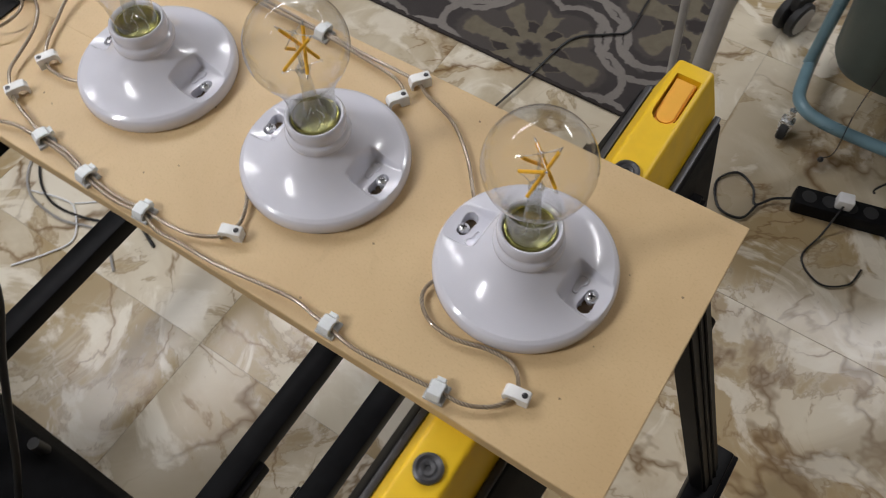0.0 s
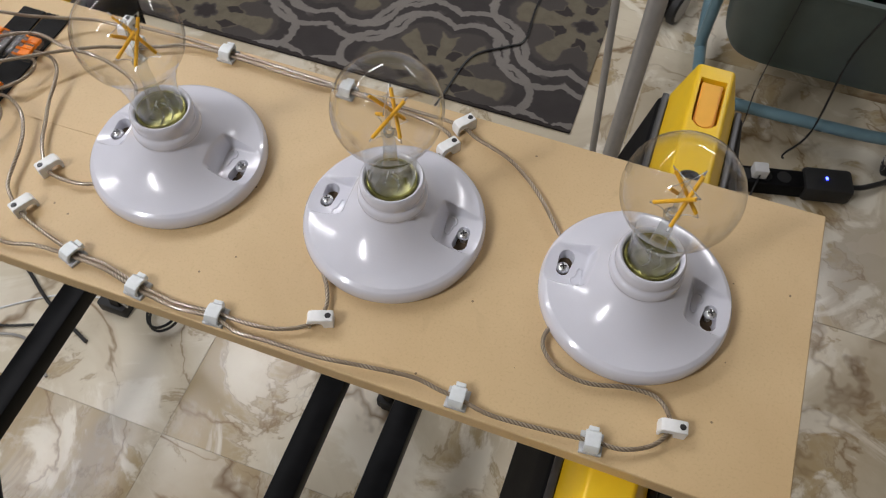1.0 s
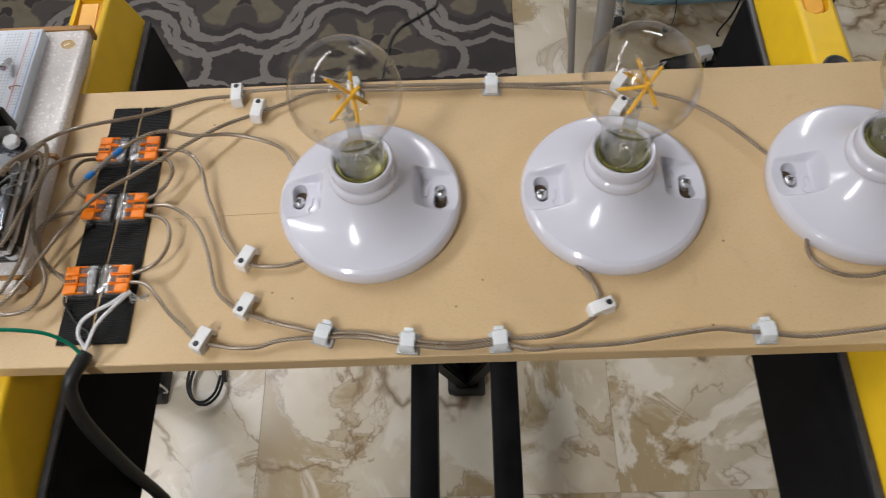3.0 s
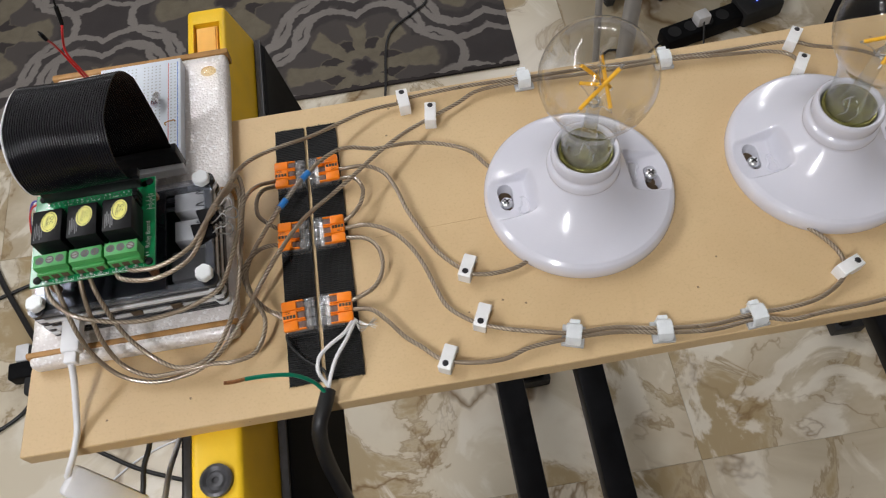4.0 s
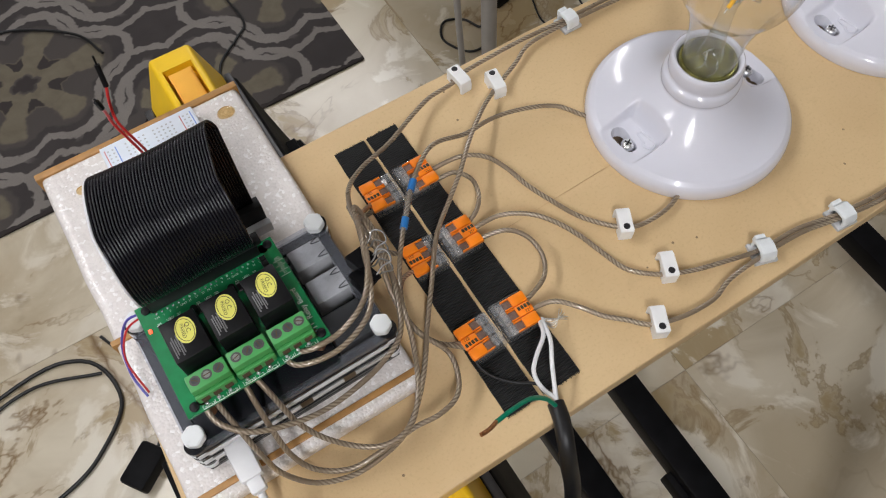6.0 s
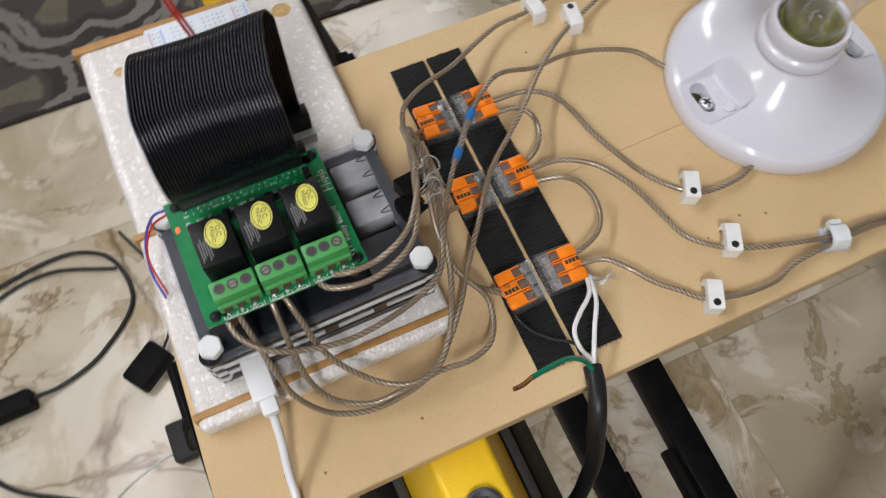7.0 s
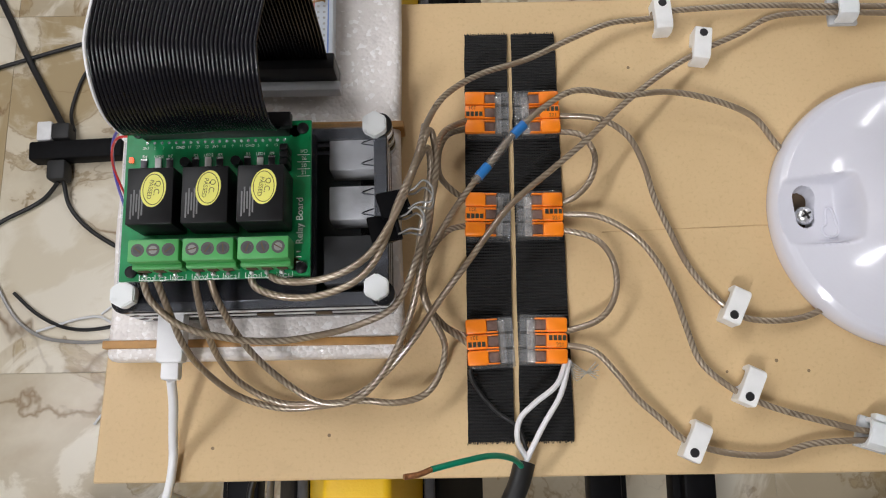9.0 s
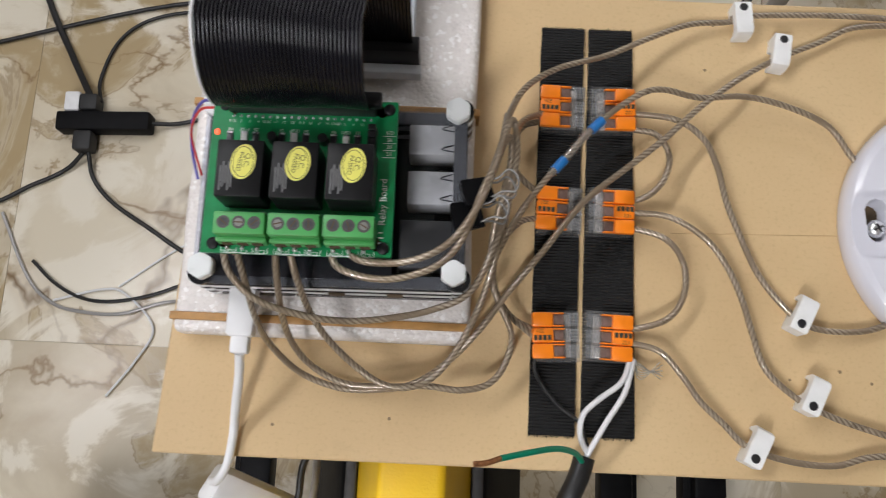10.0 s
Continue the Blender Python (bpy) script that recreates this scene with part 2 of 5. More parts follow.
def striped(name, a, b_, period, axis):
    """Woven webbing: ribs across the strap, groove shade put into the colour."""
    m = material(name, a, 0.75, 0, 0.2, 500.0)
    nt = m.node_tree
    b = nt.nodes["Principled BSDF"]
    co = nt.nodes.new("ShaderNodeTexCoord")
    sep = nt.nodes.new("ShaderNodeSeparateXYZ")
    nt.links.new(co.outputs["Object"], sep.inputs[0])
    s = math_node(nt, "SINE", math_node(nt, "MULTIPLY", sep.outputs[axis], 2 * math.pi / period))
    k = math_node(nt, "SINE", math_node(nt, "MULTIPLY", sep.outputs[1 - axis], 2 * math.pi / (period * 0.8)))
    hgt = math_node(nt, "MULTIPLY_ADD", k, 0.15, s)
    # rib height also picks the colour, painting shade into the grooves
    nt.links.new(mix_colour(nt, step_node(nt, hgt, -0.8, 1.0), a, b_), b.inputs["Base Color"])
    bp = nt.nodes.new("ShaderNodeBump")
    bp.inputs["Strength"].default_value, bp.inputs["Distance"].default_value = 0.8, 0.0006
    nt.links.new(hgt, bp.inputs["Height"])
    nt.links.new(bp.outputs["Normal"], b.inputs["Normal"])
    return m


def foam_sheet():
    """Thin white packing foam: small closed cells, with their glints painted into the colour."""
    m = material("white_foam", (0.74, 0.69, 0.66), 0.3, 0, 0.06, 60, coat=0.3)
    nt = m.node_tree
    b = nt.nodes["Principled BSDF"]
    co = nt.nodes.new("ShaderNodeTexCoord").outputs["Object"]
    vor = nt.nodes.new("ShaderNodeTexVoronoi")
    vor.inputs["Scale"].default_value = 620.0
    nt.links.new(co, vor.inputs["Vector"])
    pick = nt.nodes.new("ShaderNodeSeparateColor")
    nt.links.new(vor.outputs["Color"], pick.inputs[0])
    base = mix_colour(nt, noise_node(nt, co, 40.0, 5), (0.68, 0.63, 0.60), (0.80, 0.76, 0.73))
    # sparkle in the colour: some cells greyer, some nearly white
    base = mix_colour(nt, math_node(nt, "MULTIPLY", step_node(nt, pick.outputs[0], 0.55, 0.95), 0.22), base, (0.52, 0.48, 0.46))
    base = mix_colour(nt, math_node(nt, "MULTIPLY", step_node(nt, pick.outputs[1], 0.80, 0.95), 0.8), base, (0.92, 0.90, 0.89))
    nt.links.new(base, b.inputs["Base Color"])
    hgt = math_node(nt, "ADD", math_node(nt, "MULTIPLY", vor.outputs["Distance"], -1.2), noise_node(nt, co, 150.0, 3))
    bp = nt.nodes.new("ShaderNodeBump")
    bp.inputs["Strength"].default_value, bp.inputs["Distance"].default_value = 0.45, 0.0007
    nt.links.new(hgt, bp.inputs["Height"])
    nt.links.new(bp.outputs["Normal"], b.inputs["Normal"])
    return m


M_TILE, M_BOARD, M_RUG = marble(), fibreboard(), rug_weave()
M_GROUT = material("grout", (0.50, 0.44, 0.34), 0.8, 0, 0.2, 60)
M_WALL = material("wall_paint", (0.50, 0.48, 0.45), 0.8, 0, 0.05, 5, 0.1)
M_CEIL = material("ceiling_paint", (0.62, 0.61, 0.60), 0.9, 0, 0.04, 5)
M_EDGE = material("raw_edge", (0.56, 0.39, 0.21), 0.8, 0, 0.15, 120, 0.3, 700)
M_PORC = material("white_plastic", (0.67, 0.67, 0.735), 0.17, 0, 0.02, 30, 0.02, 200, coat=0.3)
# dark colour that stands in for the shade inside slots and openings
M_HOLE = material("hole_shade", (0.10, 0.065, 0.035), 0.8)
M_CLIP = material("white_nylon", (0.82, 0.82, 0.81), 0.4, 0, 0.05, 200)
M_PAD = material("grey_pad", (0.50, 0.51, 0.52), 0.45, 0, 0.12, 150)
M_FLEX = material("milky_nylon", (0.74, 0.77, 0.78), 0.35, 0, 0.08, 200)
M_STEEL = material("zinc_steel", (0.78, 0.79, 0.81), 0.27, 0.85, 0.15, 200)
M_SHELL = material("nickel_shell", (0.70, 0.68, 0.64), 0.38, 0.1, 0.2, 150, 0.1)
M_SHELLD = material("dull_nickel", (0.24, 0.235, 0.225), 0.45, 0.5, 0.12, 150)
M_PORTD = material("dark_port", (0.075, 0.073, 0.070), 0.5, 0, 0.15, 150)
M_NAIL = material("dark_nail", (0.06, 0.06, 0.065), 0.4, 0.8)
M_CABLE = cable_clear()
M_COPPER = material("bare_copper", (0.48, 0.22, 0.10), 0.4, 0.9, 0.3, 900, 0.5, 1500)
M_TIN = material("tinned_strand", (0.68, 0.67, 0.64), 0.3, 0.9, 0.3, 900)
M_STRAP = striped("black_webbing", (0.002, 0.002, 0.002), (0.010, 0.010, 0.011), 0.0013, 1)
M_ORANGE = material("orange_lever", (0.95, 0.235, 0.006), 0.38, 0, 0.06, 200, 0.03, 900)
M_CLEAR = clear("clear_plastic", (0.93, 0.94, 0.95), 0.08, 1.58, haze=0.07)
M_GLASS = clear("bulb_glass", (0.98, 0.982, 0.98), 0.02, 1.42, steepness=(3.0, 0.9))
M_STEM = clear("stem_glass", (0.93, 0.94, 0.93), 0.05, 1.6, haze=0.03, steepness=(2.5, 0.9))
M_CAVITY = material("contact_metal", (0.42, 0.37, 0.33), 0.3, 0.8, 0.5, 400)
M_SLOT_SHADE = material("cavity_shade", (0.16, 0.10, 0.08), 0.6, 0, 0.3, 500)
M_FIL = material("phosphor", (0.95, 0.50, 0.03), 0.55, 0, 0.08, 400)
M_OLIVE = material("brass_cap_inside", (0.52, 0.49, 0.15), 0.16, 0.65, 0.6, 130, 1.0, 200, second=(0.12, 0.11, 0.035))
M_YELLOW = material("yellow_plastic", (0.88, 0.56, 0.016), 0.42, 0, 0.05, 60, 0.12, 900)
M_BUTTON = material("orange_yellow_plastic", (0.93, 0.47, 0.06), 0.42, 0, 0.05, 60, 0.1, 900)
M_BLACK = material("black_plastic", (0.007, 0.007, 0.008), 0.6, 0, 0.3, 60, 0.15, 800, spec=0.12)
M_RAIL = material("black_painted_steel", (0.006, 0.006, 0.007), 0.42, 0, 0.4, 30, 0.1, 400, spec=0.09)
M_BOLT = material("grey_bolt", (0.07, 0.07, 0.075), 0.4, 0.4, 0.2, 200)
M_CORD = material("black_cord", (0.012, 0.012, 0.013), 0.45, 0, 0.2, 120)
M_WHITE = material("white_cord", (0.78, 0.78, 0.79), 0.38, 0, 0.04, 100)
M_GREEN_W = material("green_insulation", (0.0, 0.23, 0.13), 0.35, 0, 0.1, 100)
M_BLUE = material("blue_band", (0.02, 0.17, 0.48), 0.3)
M_RED = material("red_insulation", (0.60, 0.03, 0.03), 0.35)
M_BLUE_W = material("blue_insulation", (0.10, 0.09, 0.42), 0.35)
M_FOAM = foam_sheet()
M_BAND = material("tan_rubber", (0.42, 0.22, 0.07), 0.5, 0, 0.15, 200)
M_PCB = material("green_board", (0.003, 0.22, 0.07), 0.3, 0, 0.25, 120, 0.1, 500, coat=0.4)
M_PCBDARK = material("dark_board", (0.012, 0.03, 0.028), 0.35, 0, 0.4, 120)
M_RELAY = material("relay_case", (0.008, 0.008, 0.009), 0.40, 0, 0.3, 100, spec=0.22)
M_TERM = material("green_terminal", (0.075, 0.36, 0.10), 0.4, 0, 0.08, 120)
M_LABEL = material("yellow_sticker", (0.78, 0.74, 0.16), 0.4, 0, 0.05, 100)
M_INK = material("black_ink", (0.03, 0.03, 0.02), 0.6)
M_SILK = material("white_silkscreen", (0.86, 0.88, 0.86), 0.6)
M_GREYINK = material("grey_print", (0.16, 0.16, 0.165), 0.6)
M_ACRYL = clear("acrylic", (0.88, 0.90, 0.95), 0.16, 1.3, steepness=(4.0, 0.22))
M_ACRYLB = material("black_acrylic", (0.016, 0.016, 0.018), 0.16, 0, 0.2, 50)
M_ACRYLW = material("white_acrylic", (0.70, 0.70, 0.71), 0.25, 0, 0.1, 50)
M_NUT = material("white_nylon_nut", (0.82, 0.84, 0.84), 0.3, 0, 0.04, 100)
M_RIBBON = material("black_ribbon", (0.007, 0.007, 0.010), 0.22, 0, 0.3, 60)
M_BREAD = material("white_breadboard", (0.72, 0.77, 0.84), 0.5, 0, 0.04, 100)
M_STRIPE_R = material("red_print", (0.62, 0.25, 0.27), 0.6)
M_STRIPE_B = material("blue_print", (0.20, 0.32, 0.68), 0.6)
M_GREYCONN = material("grey_connector", (0.52, 0.53, 0.56), 0.45)
M_LED = glowing("red_led", (1.0, 0.07, 0.03), 3.0)
M_BLED = glowing("blue_led", (0.04, 0.06, 1.0), 14.0)
M_CART = material("blue_grey_enamel", (0.16, 0.27, 0.32), 0.3, 0, 0.12, 25, 0.05)
M_BIN = material("grey_green_bin", (0.07, 0.094, 0.087), 0.45, 0, 0.1, 20, 0.1)
M_GREENBOX = material("dark_green_box", (0.008, 0.075, 0.025), 0.5, 0, 0.3, 40)
M_POLE = material("grey_tube", (0.40, 0.39, 0.385), 0.35, 0.3, 0.08, 40)
M_RUBBER = material("black_rubber", (0.02, 0.02, 0.021), 0.6, 0, 0.2, 60)
M_WHEEL = material("grey_wheel", (0.42, 0.40, 0.38), 0.5, 0, 0.1, 40)
M_BAG = material("black_fabric", (0.005, 0.005, 0.0055), 0.9, 0, 0.4, 30, 0.6, 700, spec=0.08)
M_GLUE = clear("dried_glue", (0.86, 0.72, 0.48), 0.08, 1.45)
M_BIN_W = material("white_packet", (0.70, 0.72, 0.76), 0.25, 0, 0.2, 40)

# ---- building tools ----
TOP = 0.897  # upper face of the fibreboard


def link_mesh(name, bm, mat, smooth=True, angle=40):
    me = bpy.data.meshes.new(name)
    bm.normal_update()
    bm.to_mesh(me)
    bm.free()
    mats = mat if isinstance(mat, (list, tuple)) else [mat]
    for x in mats:
        me.materials.append(x)
    if smooth:
        me.polygons.foreach_set("use_smooth", [True] * len(me.polygons))
        me.set_sharp_from_angle(angle=radians(angle))
    return new(name, me)


def part(name, bm, mat, parent, label="", smooth=True, angle=40):
    ob = link_mesh(name, bm, mat, smooth, angle)
    ob.parent = parent
    if label:
        tagged(ob, label)
    return ob


def single(name, bm, mat, label, category, group="", kind="", at=None, smooth=True, angle=40):
    ob = link_mesh(name, bm, mat, smooth, angle)
    if at is not None:
        ob.matrix_world = at
    return tagged(ob, label, category, group, kind)


def thing(name, at, label, category, group="", kind=""):
    ob = new(name)
    ob.empty_display_size = 0.02
    ob.matrix_world = at
    return tagged(ob, label, category, group, kind)


def box(bm, x0, x1, y0, y1, z0, z1, bevel=0.0, m=None, segs=2):
    geo = bmesh.ops.create_cube(bm, size=1.0)
    vs = geo["verts"]
    for v in vs:
        v.co = Vector(((x0 + x1) / 2 + v.co.x * (x1 - x0), (y0 + y1) / 2 + v.co.y * (y1 - y0), (z0 + z1) / 2 + v.co.z * (z1 - z0)))
    if bevel:
        es = list({e for v in vs for e in v.link_edges})
        out = bmesh.ops.bevel(bm, geom=es, offset=bevel, segments=segs, affect="EDGES", profile=0.5)
        vs = list({v for f in out["faces"] for v in f.verts} | {v for v in vs if v.is_valid})
    if m is not None:
        bmesh.ops.transform(bm, matrix=m, verts=[v for v in vs if v.is_valid])
    return bm


def boxed(*a, **k):
    return box(bmesh.new(), *a, **k)


def cyl(bm, x, y, z0, z1, r0, r1=None, segs=24, m=None):
    mat = Matrix.Translation((x, y, (z0 + z1) / 2))
    if m is not None:
        mat = m @ mat
    bmesh.ops.create_cone(bm, cap_ends=True, segments=segs, radius1=r0, radius2=r0 if r1 is None else r1, depth=z1 - z0, matrix=mat)
    return bm


def lathe(bm, profile, segs=64, shape=None, m=None):
    """Turns a profile of (radius, height) round z; shape may move each point."""
    rings = []
    for r, z in profile:
        ring = []
        for i in range(segs):
            a = 2 * math.pi * i / segs
            p = Vector((r * math.cos(a), r * math.sin(a), z))
            if shape:
                p = shape(p)
            ring.append(bm.verts.new(m @ p if m is not None else p))
        rings.append(ring)
    for a, b in zip(rings, rings[1:]):
        for i in range(segs):
            j = (i + 1) % segs
            bm.faces.new((a[i], a[j], b[j], b[i]))
    return bm


def refine(points, n):
    """A smooth curve through the points (Catmull-Rom), n steps a span."""
    p = [Vector(q) for q in points]
    p = [2 * p[0] - p[1], *p, 2 * p[-1] - p[-2]]
    out = []
    for a, b, c, d in zip(p, p[1:], p[2:], p[3:]):
        for i in range(n):
            t = i / n
            out.append(0.5 * (2 * b + (c - a) * t + (2 * a - 5 * b + 4 * c - d) * t * t + (3 * b - a - 3 * c + d) * t ** 3))
    return out + [p[-2]]


def tube(bm, points, r, sides=10, steps=5, twist=0.0, flat=1.0):
    """A cable of radius r along a smooth curve; twist gives it the lay of two cores."""
    pts = refine(points, steps) if steps > 1 else [Vector(q) for q in points]
    up = Vector((0, 0, 1))
    lay = bm.loops.layers.uv.get("lay") or bm.loops.layers.uv.new("lay")
    rings, run, lengths = [], 0.0, []
    for i, p in enumerate(pts):
        tan = (pts[min(i + 1, len(pts) - 1)] - pts[max(i - 1, 0)]).normalized()
        if i:
            run += (p - pts[i - 1]).length
        lengths.append(run)
        side = tan.cross(up)
        if side.length < 0.05:
            side = tan.cross(Vector((0, 1, 0)))
        side.normalize()
        nrm = side.cross(tan)
        ring = []
        for k in range(sides):
            a = 2 * math.pi * k / sides
            rr = r * (1 + twist * math.cos(2 * (a + run * 500)))
            ring.append(bm.verts.new(p + side * math.cos(a) * rr * flat + nrm * math.sin(a) * rr))
        rings.append(ring)
    for n_, (a, b) in enumerate(zip(rings, rings[1:])):
        for i in range(sides):
            j = (i + 1) % sides
            face = bm.faces.new((a[i], b[i], b[j], a[j]))
            for lp, (q, w_) in zip(face.loops, ((n_, i), (n_ + 1, i), (n_ + 1, i + 1), (n_, i + 1))):
                lp[lay].uv = (lengths[q], w_ / sides)
    bm.faces.new(rings[0])
    bm.faces.new(rings[-1][::-1])
    return bm


def lettering(text, size):
    cu = bpy.data.curves.new("lettering", "FONT")
    cu.body, cu.size, cu.align_x, cu.align_y = text, size, "CENTER", "CENTER"
    ob = new("lettering", cu)
    bpy.context.view_layer.update()
    me = bpy.data.meshes.new_from_object(ob.evaluated_get(bpy.context.evaluated_depsgraph_get()))
    bpy.data.objects.remove(ob)
    return me


TEXTS = {}


def write(text, size, at, mat, parent, name="lettering"):
    key = (text, size, mat.name)
    if key not in TEXTS:
        me = lettering(text, size)
        me.materials.clear()
        me.materials.append(mat)
        TEXTS[key] = me
    ob = new(name, TEXTS[key])
    ob.parent = parent
    ob.matrix_local = at
    return ob


def on_board(x, y, z=0.0, turn=0.0):
    return pose(x, y, TOP + z, 0, 0, turn)


# ---- the room ----
tagged(single("ground", boxed(-3.2, 3.6, -2.6, 4.2, -0.12, -0.0012), M_GROUT, "grout bed under the floor tiles", "floor"), kind="structure")
single("ceiling", boxed(-3.2, 3.6, -2.6, 4.2, 2.5, 2.6), M_CEIL, "plain white ceiling", "ceiling", kind="structure")
for nm, b_ in (("wall_north", (-3.3, 3.7, 4.2, 4.3)), ("wall_south", (-3.3, 3.7, -2.7, -2.6)), ("wall_west", (-3.3, -3.2, -2.6, 4.2)), ("wall_east", (3.6, 3.7, -2.6, 4.2))):
    single(nm, boxed(*b_, -0.12, 2.6), M_WALL, "plain off-white wall closing the room", "wall", kind="structure")


def ceiling_fixture(x, y):
    t = thing("ceiling_light", pose(x, y, 2.5), "long white ceiling light fitting", "ceiling light", "ceiling lights")
    part("housing", boxed(-0.65, 0.65, -0.14, 0.14, -0.05, 0.0, 0.006), M_CEIL, t)


# the last fitting is unseen, added to go with the extra back lamp
for fx, fy in ((-0.95, 0.80), (-0.40, -0.85), (1.3, 2.6)):
    ceiling_fixture(fx, fy)

# ---- the rug ----
bm = boxed(-1.5, 0.503, 0.972, 2.5, 0.0, 0.007, 0.003)
rug = single("rug", bm, M_RUG, "dark grey rug with cream outlines and yellowish flowers", "rug")

# ---- sawhorses ----


def sawhorse(x, o, turn=0.0):
    """A folding sawhorse: yellow top beam with an orange release, black splayed legs and low rails; o is its outer side."""
    t = thing("sawhorse", pose(x, 0, 0, 0, 0, turn), "folding sawhorse with yellow plastic beam and black legs", "sawhorse", "sawhorses under the board")
    top = TOP - 0.0127
    low = top - 0.038
    bm = bmesh.new()
    ring = []
    for y in (-0.377, 0.3235):
        prof = [(-0.0255, low), (-0.0135, top), (0.0135, top), (0.0255, low)]
        ring.append([bm.verts.new((px, y, pz)) for px, pz in prof])
    for k in range(4):
        bm.faces.new((ring[0][k], ring[0][(k + 1) % 4], ring[1][(k + 1) % 4], ring[1][k]))
    bm.faces.new(ring[0][::-1])
    bm.faces.new(ring[1])
    bmesh.ops.recalc_face_normals(bm, faces=bm.faces)
    bmesh.ops.bevel(bm, geom=[e for e in bm.edges if max(v.co.z for v in e.verts) > low + 0.01], offset=0.0026, segments=3, affect="EDGES", profile=0.5)
    bmesh.ops.triangulate(bm, faces=bm.faces)
    beam = part("top_beam", bm, M_YELLOW, t, "bright yellow plastic top beam")
    ox = 0.0
    # pocket for the release, cut out of the beam
    cut = bmesh.new()
    for i in range(2):
        zz = top - 0.011 if i == 0 else top + 0.02
        pts = [(ox - 0.0095, 0.309), (ox + 0.0095, 0.309)] + [(ox + 0.0095 * math.cos(a), 0.270 - 0.0095 * math.sin(a)) for a in [k * math.pi / 8 for k in range(9)]]
        vs = [cut.verts.new((px, py, zz)) for px, py in pts]
        cut.faces.new(vs)
        if i == 0:
            rim_low = vs
        else:
            n = len(vs)
            for k in range(n):
                cut.faces.new((rim_low[k], rim_low[(k + 1) % n], vs[(k + 1) % n], vs[k]))
    bmesh.ops.recalc_face_normals(cut, faces=cut.faces)
    cme = bpy.data.meshes.new("pocket")
    cut.to_mesh(cme)
    cut.free()
    cob = new("pocket", cme)
    cob.matrix_world = t.matrix_world.copy()
    md = beam.modifiers.new("pocket", "BOOLEAN")
    md.object, md.solver = cob, "EXACT"
    bpy.context.view_layer.update()
    cob.parent = None
    me = bpy.data.meshes.new_from_object(beam.evaluated_get(bpy.context.evaluated_depsgraph_get()))
    beam.modifiers.clear()
    beam.data = me
    bpy.data.objects.remove(cob)
    bm = bmesh.new()
    pts = [(ox - 0.0075, 0.3055), (ox + 0.0075, 0.3055)] + [(ox + 0.0075 * math.cos(a), 0.271 - 0.0075 * math.sin(a)) for a in [k * math.pi / 8 for k in range(9)]]
    lo = [bm.verts.new((px, py, top - 0.011)) for px, py in pts]
    hi = [bm.verts.new((px, py, top - 0.0005 - 0.004 * (0.302 - py) / 0.05)) for px, py in pts]
    bm.faces.new(hi)
    for k in range(len(pts)):
        j = (k + 1) % len(pts)
        bm.faces.new((lo[k], lo[j], hi[j], hi[k]))
    bmesh.ops.recalc_face_normals(bm, faces=bm.faces)
    bmesh.ops.bevel(bm, geom=[e for e in bm.edges if e.verts[0] in hi and e.verts[1] in hi], offset=0.0012, segments=2, affect="EDGES")
    part("release_button", bm, M_BUTTON, t, "orange-yellow release button")
    for y in (-0.27, -0.027, 0.210):
        bm = bmesh.new()
        lathe(bm, [(0.0, top + 0.0015), (0.0022, top + 0.0015), (0.0022, top + 0.0025), (0.0045, top + 0.003), (0.0058, top + 0.0022), (0.008, top + 0.0034), (0.0098, top + 0.0026), (0.0102, top - 0.002)], 28, m=Matrix.Translation((0, y, 0)) @ Matrix.Diagonal((0.9, 0.9, 1, 1)))
        part("bolt", bm, M_BOLT, t, "dark grey recessed bolt")
    for s in (-1, 1):
        def lean(z, out=0.0):
            return s * (0.0285 + out + 0.292 * (low - z))
        # upper plate of the leg frame, cut back towards its foot
        bm = bmesh.new()
        rows = []
        for z, ya, yb in ((low - 0.001, -0.372, 0.318), (low - 0.03, -0.36, 0.306), (low - 0.055, -0.35, 0.296), (low - 0.08, -0.34, 0.285)):
            rows.append([bm.verts.new((lean(z, q), y, z)) for q, y in ((-0.008, ya), (0.004, ya), (0.004, yb), (-0.008, yb))])
        for a, b in zip(rows, rows[1:]):
            for i in range(4):
                j = (i + 1) % 4
                bm.faces.new((a[i], a[j], b[j], b[i]))
        bm.faces.new(rows[0])
        bm.faces.new(rows[-1][::-1])
        bmesh.ops.recalc_face_normals(bm, faces=bm.faces)
        bmesh.ops.bevel(bm, geom=list(bm.edges), offset=0.0015, segments=1, affect="EDGES")
        part("leg_plate", bm, M_BLACK, t, "black moulded plate below the beam")
        bm = boxed(lean(low) - 0.0025, lean(low) + 0.0025, -0.374, 0.320, low - 0.002, low + 0.002, 0.001)
        part("edge_strip", bm, M_BOLT, t)
        for ya, yb in ((-0.325, -0.28), (0.225, 0.27)):
            bm = bmesh.new()
            sp = 0.05 if ya > 0 else -0.05
            rows = []
            for z in (0.82, 0.0):
                d = sp * (0.82 - z) / 0.82
                rows.append([bm.verts.new((lean(z, q), y + d, z)) for q, y in ((-0.010, ya), (0.014, ya), (0.014, yb), (-0.010, yb))])
            for i in range(4):
                j = (i + 1) % 4
                bm.faces.new((rows[0][i], rows[0][j], rows[1][j], rows[1][i]))
            bm.faces.new(rows[0])
            bm.faces.new(rows[1][::-1])
            bmesh.ops.recalc_face_normals(bm, faces=bm.faces)
            bmesh.ops.bevel(bm, geom=list(bm.edges), offset=0.003, segments=2, affect="EDGES")
            leg = part("leg", bm, M_RAIL, t)
            bm = bmesh.new()
            xf = lean(0.0, 0.002)
            box(bm, xf - 0.028, xf + 0.028, ya + sp - 0.008, yb + sp + 0.008, 0.0, 0.03, 0.004)
